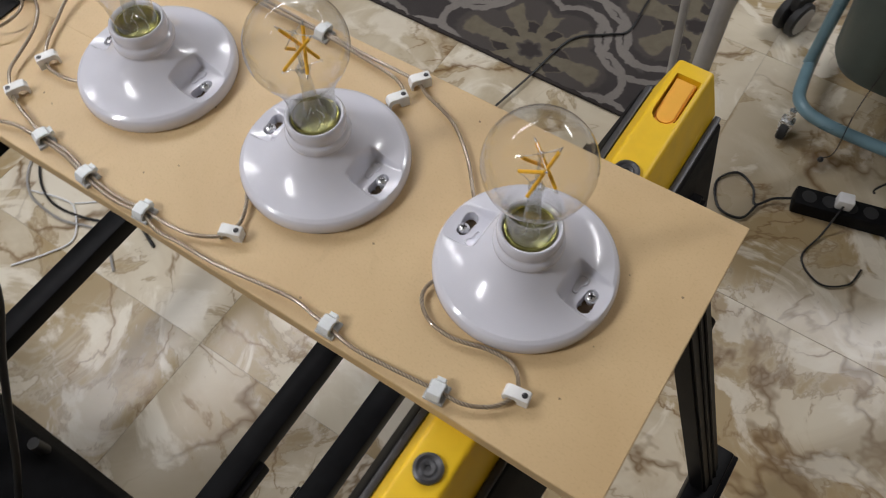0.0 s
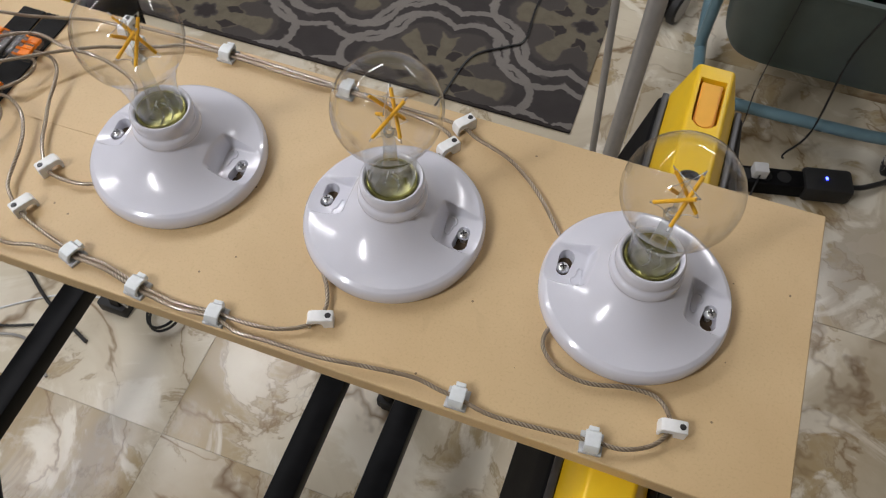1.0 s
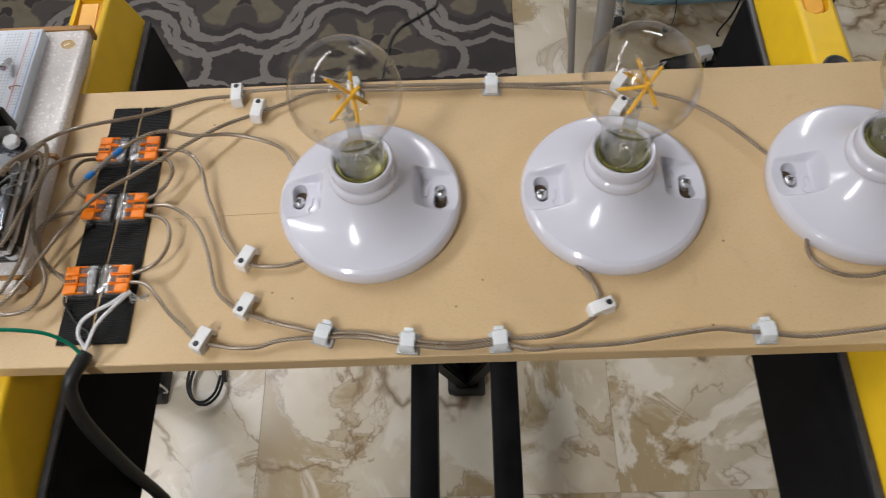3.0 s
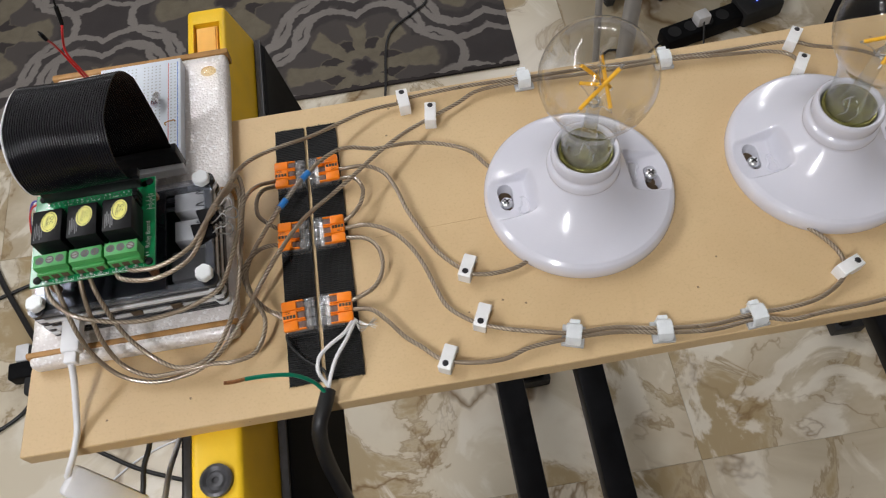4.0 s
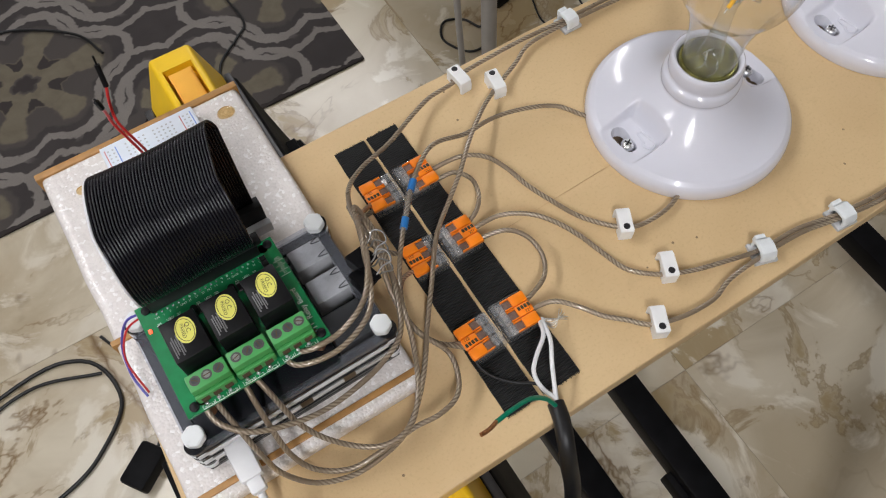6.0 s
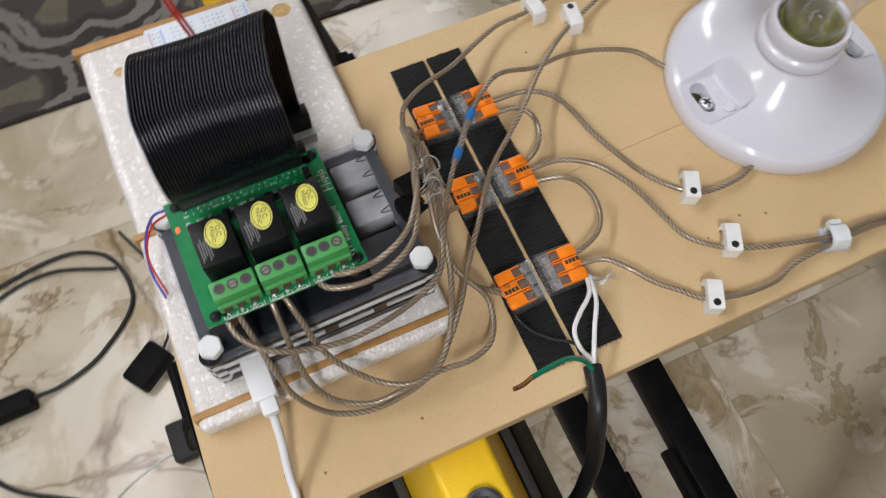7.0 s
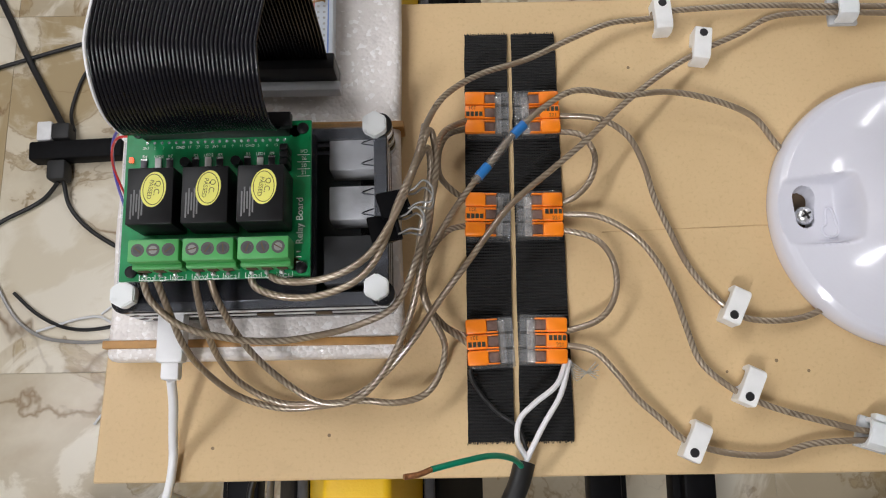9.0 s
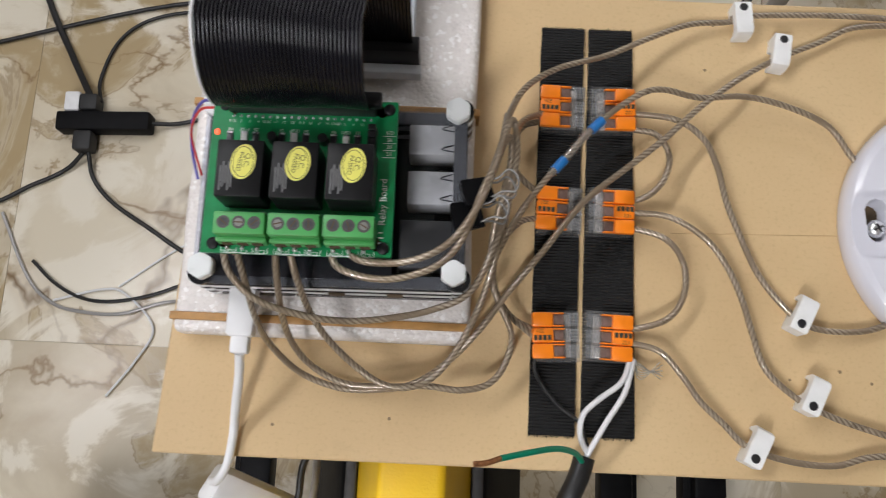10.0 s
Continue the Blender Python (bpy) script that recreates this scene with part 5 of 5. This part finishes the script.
def clear_cable(points, label="clear jacketed stranded cable running over the board"):
    t = thing("clear_cable", on_board(0, 0), label, "cable", "clear cables")
    bm = bmesh.new()
    tube(bm, [(x, y, max(z, 0.0016)) for x, y, z in points], 0.00125, 12, 8)
    part("jacket", bm, M_CABLE, t)
    return t


for n, pts in enumerate(CABLES):
    c = clear_cable(pts)
    if n == 2:
        for k in (9, 11):
            a, b = Vector(pts[k]), Vector(pts[k + 1])
            bm = bmesh.new()
            tube(bm, [a.lerp(b, 0.1), a.lerp(b, 0.75)], 0.0020, 14, 2)
            part("splice_band", bm, M_BLUE, c, "blue heat-shrink band")
        bm = bmesh.new()
        tube(bm, [Vector(pts[9]).lerp(Vector(pts[10]), 0.7), pts[10], pts[11], Vector(pts[12])], 0.0019, 14, 4)
        part("splice_sleeve", bm, M_CLEAR, c, "clear splice sleeve")
bm = bmesh.new()
for k in range(7):
    a = 0.12 * (k - 3)
    tube(bm, [(0.1875, 0.0445, 0.006), (0.1905, 0.0425 - 0.001 * k, 0.006 + 0.0005 * (k % 3)), (0.1985 + 0.001 * (k % 2), 0.0415 + 0.0011 * (k - 4), 0.0055)], 0.00022, 5, 4)
single("loose_strands", bm, M_TIN, "frayed bare silver strands beside the connector", "wire strands", at=on_board(0, 0))

BLACK_IN = [(0.15, 0.046, 0.006), (0.149, 0.039, 0.006), (0.153, 0.032, 0.003), (0.159, 0.025, 0.0035), (0.167, 0.019, 0.004), (0.17, 0.01, 0.006)]
WHITE_A = [(0.187, 0.045, 0.006), (0.182, 0.035, 0.012), (0.173, 0.028, 0.014), (0.167, 0.022, 0.014), (0.166, 0.014, 0.013), (0.17, 0.007, 0.008)]
WHITE_B = [(0.188, 0.044, 0.006), (0.183, 0.031, 0.013), (0.176, 0.02, 0.014), (0.171, 0.01, 0.01), (0.169, 0.005, 0.007)]
GREEN = [(0.134, 0.006, 0.043), (0.144, 0.008, 0.037), (0.155, 0.0095, 0.028), (0.163, 0.008, 0.018), (0.167, 0.005, 0.010), (0.1685, 0.002, 0.006)]
COPPER = [(0.1250, 0.004, 0.0475), (0.1295, 0.0045, 0.0455), (0.134, 0.006, 0.043)]
cord = thing("mains_cord", on_board(0, 0), "black mains cord with stripped white, green and black wires", "power cord")
for nm, pts, r, mt, lb in (
    ("black_wire", [BLACK_IN], 0.0008, M_CORD, "thin black wire"),
    ("white_wire", [WHITE_A], 0.0011, M_WHITE, "white insulated wire"),
    ("white_wire", [WHITE_B], 0.0011, M_WHITE, "white insulated wire"),
    ("green_wire", [GREEN], 0.0011, M_GREEN_W, "green insulated wire"),
    ("copper_end", [COPPER], 0.0010, M_COPPER, "bare twisted copper end"),
):
    bm = bmesh.new()
    tube(bm, pts[0], r, 10, 6)
    part(nm, bm, mt, cord, lb)
bm = bmesh.new()
tube(bm, [(0.1690, 0.006, 0.0055), (0.1665, -0.002, 0.0060), (0.1625, -0.011, 0.0040), (0.1605, -0.0185, -0.008), (0.1605, -0.0270, -0.035), (0.1610, -0.036, -0.095), (0.1615, -0.045, -0.175), (0.165, -0.072, -0.25), (0.174, -0.112, -0.305), (0.186, -0.150, -0.36), (0.190, -0.20, -0.45), (0.180, -0.26, -0.55), (0.160, -0.33, -0.590)], 0.0042, 14, 6)
part("sheath", bm, M_CORD, cord, "thick black rubber sheath hanging over the edge")

usbc = thing("usb_cable", on_board(0, 0), "white USB cable hanging off the board edge", "usb cable")
bm = boxed(-0.0052, 0.0052, -0.0100, 0.0100, -0.0035, 0.0035, 0.0016, m=Matrix.Translation((0.0370, 0.0545, 0.0245)))
box(bm, -0.0035, 0.0035, -0.0165, -0.0095, -0.0026, 0.0026, 0.0012, m=Matrix.Translation((0.0372, 0.0548, 0.0243)))
part("plug", bm, M_WHITE, usbc, "white moulded plug")
bm = bmesh.new()
tube(bm, [(0.0372, 0.0385, 0.0240), (0.0360, 0.030, 0.0170), (0.0335, 0.018, 0.0080), (0.0325, 0.008, 0.0036), (0.0310, -0.003, 0.0028), (0.0265, -0.0095, -0.0025), (0.0215, -0.0108, -0.011)], 0.0018, 12, 6)
part("lead", bm, M_WHITE, usbc)
hang = Vector((-0.62, 0.35, 0.70)).to_track_quat("Z", "Y").to_matrix().to_4x4()
bm = boxed(-0.0085, 0.0085, -0.0060, 0.0060, -0.023, 0.023, 0.003, m=Matrix.Translation((0.0355, -0.0200, -0.0275)) @ hang)
part("switch_block", bm, M_WHITE, usbc, "white inline block")
bm = bmesh.new()
tube(bm, [(0.0495, -0.0265, -0.045), (0.055, -0.024, -0.060), (0.052, 0.010, -0.085), (0.030, 0.080, -0.20), (-0.04, 0.190, -0.55), (-0.13, 0.270, -0.84), (-0.20, 0.290, -0.892), (-0.30, 0.262, -0.8945), (-0.40, 0.190, -0.8945)], 0.0018, 10, 6)
part("long_lead", bm, M_WHITE, usbc)
bm = bmesh.new()
tube(bm, [(0.049, -0.024, -0.043), (0.053, -0.018, -0.036), (0.054, -0.006, -0.034), (0.058, 0.010, -0.032), (0.057, 0.050, -0.030), (0.054, 0.090, -0.0145)], 0.0016, 10, 6)
part("black_lead", bm, M_CORD, usbc, "thin black lead")

binder = thing("binder_clip", on_board(0.1222, 0.0955, 0.0550, 18), "small black binder clip gripping the clear cables", "binder clip", "binder clips")
bm = bmesh.new()
prof = [(-0.0050, -0.0045), (-0.0050, 0.0045), (0.0046, 0.0006), (0.0052, 0.0), (0.0046, -0.0006)]
f = [bm.verts.new((x, -0.0048, z)) for x, z in prof]
g = [bm.verts.new((x, 0.0048, z)) for x, z in prof]
bm.faces.new(f)
bm.faces.new(g[::-1])
for i in range(5):
    bm.faces.new((f[i], g[i], g[(i + 1) % 5], f[(i + 1) % 5]))
bmesh.ops.recalc_face_normals(bm, faces=bm.faces)
bmesh.ops.bevel(bm, geom=list(bm.edges), offset=0.0004, segments=2, affect="EDGES")
for s_ in (-1, 1):
    cyl(bm, 0, 0, -0.0046, 0.0046, 0.0008, segs=10, m=Matrix.Translation((0.0048, 0, s_ * 0.0006)) @ pose(0, 0, 0, 90, 0, 0))
part("spring_steel", bm, M_RAIL, binder)
for s_ in (-1, 1):
    bm = bmesh.new()
    tube(bm, [(0.0045, -0.0030, s_ * 0.001), (0.0085, -0.0026, s_ * 0.003), (0.0125, -0.0040, s_ * 0.0045), (0.0145, 0.0, s_ * 0.0052), (0.0125, 0.0040, s_ * 0.0045), (0.0085, 0.0026, s_ * 0.003), (0.0045, 0.0030, s_ * 0.001)], 0.0004, 8, 5)
    part("handle", bm, M_SHELLD, binder, "bent steel wire handle")
copy_thing(binder, on_board(0.1190, 0.0870, 0.0545, 14))

# ---- behind the board: poles, cart, power strip, caster ----


def pole(x, y, lx, ly, r, label):
    t = thing("stand_pole", pose(x, y, 0), label, "pole", "stand poles")
    bm = bmesh.new()
    tube(bm, [(0, 0, 0.012), (lx * 0.8, ly * 0.8, 0.8), (lx * 1.7, ly * 1.7, 1.7)], r, 20, 6)
    part("tube", bm, M_POLE, t)
    bm = bmesh.new()
    lathe(bm, [(0.0, 0.0), (r * 1.5, 0.0), (r * 1.5, 0.010), (r * 1.1, 0.03), (r, 0.032)], 20)
    part("rubber_tip", bm, M_RUBBER, t)


pole(0.599, 0.655, -0.007, 0.044, 0.0125, "thick grey metal tube standing behind the board")
pole(0.588, 0.712, -0.076, -0.011, 0.0055, "thin pale metal rod standing behind the board")


def caster(parent, x, y, r=0.025):
    bm = bmesh.new()
    m = Matrix.Translation((x, y, r)) @ pose(0, 0, 0, 0, 90, 0)
    lathe(bm, [(0.0, -0.009), (r * 0.85, -0.009), (r, -0.006), (r, 0.006), (r * 0.85, 0.009), (0.0, 0.009)], 28, m=m)
    w = part("caster", bm, M_RUBBER, parent, "black caster wheel")
    bm = bmesh.new()
    lathe(bm, [(r * 0.62, -0.0105), (r * 0.62, 0.0105)], 20, m=m)
    box(bm, x - 0.014, x + 0.014, y - 0.012, y + 0.012, r * 1.2, r * 2.1, 0.004)
    cyl(bm, x, y, r * 2.0, r * 3.2, 0.007, segs=14)
    part("fork", bm, M_STEEL, w, "chromed caster fork")


cart = thing("trolley", pose(0, 0, 0), "blue-grey tubular trolley on casters with a full bin", "trolley")
bm = bmesh.new()
tube(bm, [(0.700, 1.62, 0.10), (0.705, 1.35, 0.098), (0.716, 1.17, 0.10), (0.734, 1.108, 0.10), (0.795, 1.085, 0.10), (0.94, 1.086, 0.10), (1.09, 1.094, 0.10), (1.145, 1.115, 0.10), (1.163, 1.17, 0.10), (1.165, 1.4, 0.10), (1.165, 1.62, 0.10)], 0.0125, 16, 8)
part("lower_frame", bm, M_CART, cart)
for x in (0.708, 1.165):
    bm = bmesh.new()
    tube(bm, [(x, 1.22, 0.10), (x, 1.225, 0.4), (x, 1.23, 0.85)], 0.0115, 14, 4)
    part("upright", bm, M_CART, cart)
for x, y in ((0.728, 1.105), (1.145, 1.105), (0.705, 1.58), (1.163, 1.58)):
    caster(cart, x, y)
bm = bmesh.new()
rings = []
for z, g in ((0.20, -0.030), (0.205, -0.012), (0.23, 0.0), (0.40, 0.014), (0.405, 0.022), (0.412, 0.022), (0.410, 0.008), (0.25, -0.008), (0.24, -0.02)):
    ring = []
    for k in range(48):
        a = 2 * math.pi * k / 48
        ca, sa = math.cos(a), math.sin(a)
        ring.append(bm.verts.new((0.935 + (0.205 + g) * math.copysign(abs(ca) ** 0.35, ca), 1.285 + (0.20 + g) * math.copysign(abs(sa) ** 0.35, sa), z)))
    rings.append(ring)
for a, b in zip(rings, rings[1:]):
    for k in range(48):
        j = (k + 1) % 48
        bm.faces.new((a[k], a[j], b[j], b[k]))
bm.faces.new(rings[0][::-1])
bm.faces.new(rings[-1])
part("bin", bm, M_BIN, cart, "grey-green plastic bin")
for x0, x1, y0, y1, z0, z1, mt, nm in ((0.76, 0.95, 1.13, 1.30, 0.25, 0.425, M_GREENBOX, "green_box"), (0.97, 1.10, 1.16, 1.40, 0.25, 0.41, M_BLACK, "charger"), (0.80, 1.02, 1.33, 1.44, 0.25, 0.44, M_BIN_W, "packet"), (0.78, 0.90, 1.105, 1.125, 0.25, 0.41, M_POLE, "label_card")):
    single(nm, boxed(x0, x1, y0, y1, z0, z1, 0.006), mt, {"green_box": "dark green box lying in the trolley bin", "charger": "black charger lying in the trolley bin", "packet": "crumpled white packet in the trolley bin", "label_card": "grey card tucked in the trolley bin"}[nm], nm.split("_")[-1])
bm = bmesh.new()
tube(bm, [(0.99, 1.17, 0.42), (0.96, 1.06, 0.40), (0.945, 1.05, 0.30), (0.955, 1.045, 0.12), (0.93, 1.035, 0.05), (0.932, 1.03, 0.04)], 0.0022, 8, 6)
single("charger_lead", bm, M_CORD, "thin black lead hanging from the trolley bin", "cable")
bm = bmesh.new()
tube(bm, [(0.83, 1.10, 0.40), (0.825, 1.055, 0.38), (0.822, 1.05, 0.20), (0.83, 1.04, 0.09), (0.815, 1.03, 0.07)], 0.0010, 6, 6)
bmesh.ops.create_uvsphere(bm, u_segments=12, v_segments=8, radius=0.006, matrix=Matrix.Translation((0.815, 1.03, 0.066)))
single("hanging_tag", bm, M_NAIL, "small dark tag hanging on a thin cord", "tag")

strip = thing("power_strip", pose(0.928, 0.984, 0, 0, 0, 13), "black power strip with blue light and white plug", "power strip")
bm = boxed(-0.125, 0.06, -0.022, 0.022, 0.0, 0.036, 0.005)
part("casing", bm, M_BLACK, strip)
for k in range(4):
    bm = bmesh.new()
    cyl(bm, -0.100 + k * 0.038, 0, 0.0355, 0.0365, 0.014, segs=24)
    part("outlet", bm, M_RUBBER, strip)
bm = boxed(0.052, 0.150, -0.030, 0.030, 0.0, 0.044, 0.009)
blk = part("adapter", bm, M_RUBBER, strip, "black plug adapter")
part("indicator", boxed(0.093, 0.098, -0.003, 0.003, 0.0438, 0.0460, 0.0005), M_BLED, strip, "glowing blue indicator")
bm = boxed(-0.054, -0.024, -0.013, 0.013, 0.036, 0.062, 0.004)
part("white_plug", bm, M_WHITE, strip, "white plug")
bm = bmesh.new()
tube(bm, [(0.145, 0.0, 0.022), (0.19, 0.01, 0.02), (0.27, 0.06, 0.008), (0.36, 0.16, 0.006), (0.46, 0.40, 0.006)], 0.0055, 10, 6)
part("feed_cord", bm, M_CORD, strip)
bm = bmesh.new()
tube(bm, [(-0.125, 0.0, 0.018), (-0.16, -0.01, 0.012), (-0.19, -0.03, 0.006), (-0.20, 0.01, 0.006), (-0.235, 0.035, 0.006), (-0.27, 0.0, 0.006), (-0.255, -0.06, 0.006), (-0.21, -0.07, 0.006), (-0.185, -0.03, 0.010)], 0.0026, 8, 6)
part("loop_cord", bm, M_CORD, strip)
bm = bmesh.new()
tube(bm, [(-0.04, -0.011, 0.05), (-0.06, -0.06, 0.01), (-0.088, -0.12, 0.005), (-0.05, -0.165, 0.005), (0.0, -0.150, 0.005), (0.02, -0.11, 0.005)], 0.0020, 8, 6)
part("thin_cord", bm, M_CORD, strip)

chair = thing("chair_base", pose(0.630, 1.40, 0, 0, 0, -20), "office chair leg with twin grey caster on the tiles", "chair base")
for s in (-1, 1):
    bm = bmesh.new()
    lathe(bm, [(0.0, -0.011), (0.035, -0.011), (0.040, -0.007), (0.040, 0.007), (0.035, 0.011), (0.0, 0.011)], 32, m=Matrix.Translation((s * 0.016, 0, 0.040)) @ pose(0, 0, 0, 0, 90, 0))
    w = part("caster_wheel", bm, M_RUBBER, chair, "dark caster wheel")
    bm = bmesh.new()
    lathe(bm, [(0.0, s * 0.0122), (0.031, s * 0.0122), (0.033, s * 0.010)], 28, m=Matrix.Translation((s * 0.016, 0, 0.040)) @ pose(0, 0, 0, 0, 90, 0))
    part("wheel_disc", bm, M_WHEEL, w, "pale grey wheel disc")
bm = boxed(-0.012, 0.012, -0.02, 0.25, 0.060, 0.100, 0.008)
part("leg", bm, M_RUBBER, chair)

# ---- on the floor beside the board ----
hub = thing("extension_socket", pose(-0.46, 0.452, 0, 0, 0, 2), "black extension socket with cords and a white plug", "extension socket")
part("casing", boxed(-0.065, 0.085, -0.016, 0.016, 0.0, 0.032, 0.005), M_BLACK, hub)
part("white_plug", boxed(-0.055, -0.030, 0.017, 0.050, 0.004, 0.030, 0.004), M_WHITE, hub, "white plug")
part("black_plug", boxed(-0.030, 0.000, 0.017, 0.045, 0.004, 0.034, 0.005), M_RUBBER, hub, "black plug")
part("black_plug", boxed(-0.034, -0.004, -0.050, -0.017, 0.004, 0.034, 0.005), M_RUBBER, hub, "black plug")
for pts, r in (
    ([(-0.015, 0.04, 0.02), (-0.06, 0.12, 0.008), (-0.11, 0.22, 0.006), (-0.16, 0.36, 0.006), (-0.14, 0.60, 0.006)], 0.0055),
    ([(0.0, 0.035, 0.018), (-0.01, 0.08, 0.006), (0.015, 0.15, 0.005), (0.07, 0.19, 0.005), (0.16, 0.20, 0.005), (0.26, 0.16, 0.005)], 0.0030),
    ([(-0.02, -0.05, 0.018), (-0.05, -0.075, 0.006), (-0.10, -0.10, 0.005), (-0.20, -0.14, 0.005), (-0.40, -0.12, 0.005)], 0.0035),
    ([(-0.012, -0.05, 0.018), (-0.005, -0.09, 0.006), (0.03, -0.13, 0.005), (0.09, -0.17, 0.005), (0.16, -0.215, 0.005), (0.26, -0.26, 0.005)], 0.0035),
    ([(0.085, 0.0, 0.016), (0.13, 0.005, 0.006), (0.20, 0.03, 0.005), (0.27, 0.10, 0.005), (0.24, 0.20, 0.005), (0.10, 0.215, 0.005), (-0.30, 0.115, 0.005)], 0.0035),
):
    bm = bmesh.new()
    tube(bm, pts, r, 10, 7)
    part("cord", bm, M_CORD, hub)
bm = bmesh.new()
tube(bm, [(-0.60, 0.30, 0.004), (-0.545, 0.20, 0.004), (-0.50, 0.16, 0.004), (-0.45, 0.148, 0.004), (-0.39, 0.148, 0.004), (-0.30, 0.17, 0.004), (-0.22, 0.12, 0.004)], 0.0026, 8, 7)
single("floor_cable", bm, M_POLE, "thin grey cord curving over the tiles", "cable", at=pose(0, 0, 0))
plug = thing("power_adapter", pose(-0.20, 0.43, 0, 0, 0, 35), "black power adapter lying on the tiles", "power adapter")
part("casing", boxed(-0.035, 0.035, -0.022, 0.022, 0.0, 0.035, 0.006), M_BLACK, plug)
bm = bmesh.new()
tube(bm, [(0.035, 0.0, 0.015), (0.07, 0.02, 0.006), (0.13, 0.08, 0.004), (0.16, 0.20, 0.004)], 0.0025, 8, 6)
part("cord", bm, M_CORD, plug)
bm = bmesh.new()
tube(bm, [(0.18, 0.78, 0.012), (0.21, 0.95, 0.012), (0.235, 1.10, 0.012), (0.30, 1.16, 0.012), (0.335, 1.20, 0.012), (0.33, 1.34, 0.012), (0.36, 1.60, 0.012)], 0.0026, 8, 7)
single("floor_cable", bm, M_CORD, "thin black cord lying across the rug", "cable")
bm = bmesh.new()
tube(bm, [(-0.30, 1.55, 0.012), (-0.20, 1.48, 0.012), (-0.08, 1.44, 0.012), (0.02, 1.36, 0.012), (0.05, 1.28, 0.012)], 0.0030, 8, 7)
single("floor_cable", bm, M_CORD, "thin black cord lying across the rug", "cable")

bm = bmesh.new()
tube(bm, [(-0.499, 0.164, 0.004), (-0.427, 0.184, 0.004), (-0.388, 0.179, 0.004), (-0.339, 0.129, 0.004), (-0.359, 0.078, 0.004), (-0.398, 0.022, 0.004)], 0.0020, 8, 7)
single("floor_cable", bm, M_WHITE, "thin white cable curled on the tiles", "cable")
bm = bmesh.new()
tube(bm, [(-0.540, 0.225, 0.004), (-0.500, 0.191, 0.004), (-0.456, 0.170, 0.004), (-0.409, 0.166, 0.004), (-0.350, 0.178, 0.004), (-0.299, 0.198, 0.004)], 0.0028, 8, 7)
single("floor_cable", bm, M_CORD, "thin black cord curved on the tiles", "cable")
bm = bmesh.new()
tube(bm, [(-0.080 + 0.03 * math.cos(a * 0.7), 0.305 + 0.045 * math.sin(a * 0.7), 0.004 + 0.0016 * a) for a in range(19)], 0.0026, 8, 3)
single("coiled_cable", bm, M_CORD, "small coil of black cable on the tiles", "cable")

bag = thing("tool_bag", pose(0, 0, 0), "black fabric tool bag standing on the tiles", "bag")
bm = boxed(-0.42, 0.30, -0.62, -0.165, 0.0, 0.30, 0.04, segs=4)
for v in bm.verts:
    v.co += Vector((0.012 * noise.noise(v.co * 7), 0.012 * noise.noise(v.co * 7 + Vector((3, 1, 0))), 0))
part("body", bm, M_BAG, bag)
bm = bmesh.new()
cyl(bm, 0.10, -0.175, 0.285, 0.32, 0.008, segs=12)
part("zip_pull", bm, M_RUBBER, bag)

# ---- floor tiles ----
TILE, GAP = 0.60, 0.0004
tile_mesh = None
for i in range(-6, 7):
    for j in range(-5, 8):
        cx, cy = 0.02 + TILE * i + TILE / 2, 0.10 + TILE * j + TILE / 2
        if not (-3.4 < cx < 3.8 and -2.8 < cy < 4.4):
            continue
        if tile_mesh is None:
            bm = boxed(-TILE / 2 + GAP, TILE / 2 - GAP, -TILE / 2 + GAP, TILE / 2 - GAP, -0.008, 0.0, 0.0002, segs=1)
            o = link_mesh("tile", bm, M_TILE)
            tile_mesh = o.data
        else:
            o = new("tile", tile_mesh)
        o.parent = bpy.data.objects["ground"]
        o.matrix_local = pose(cx, cy, -0.0)
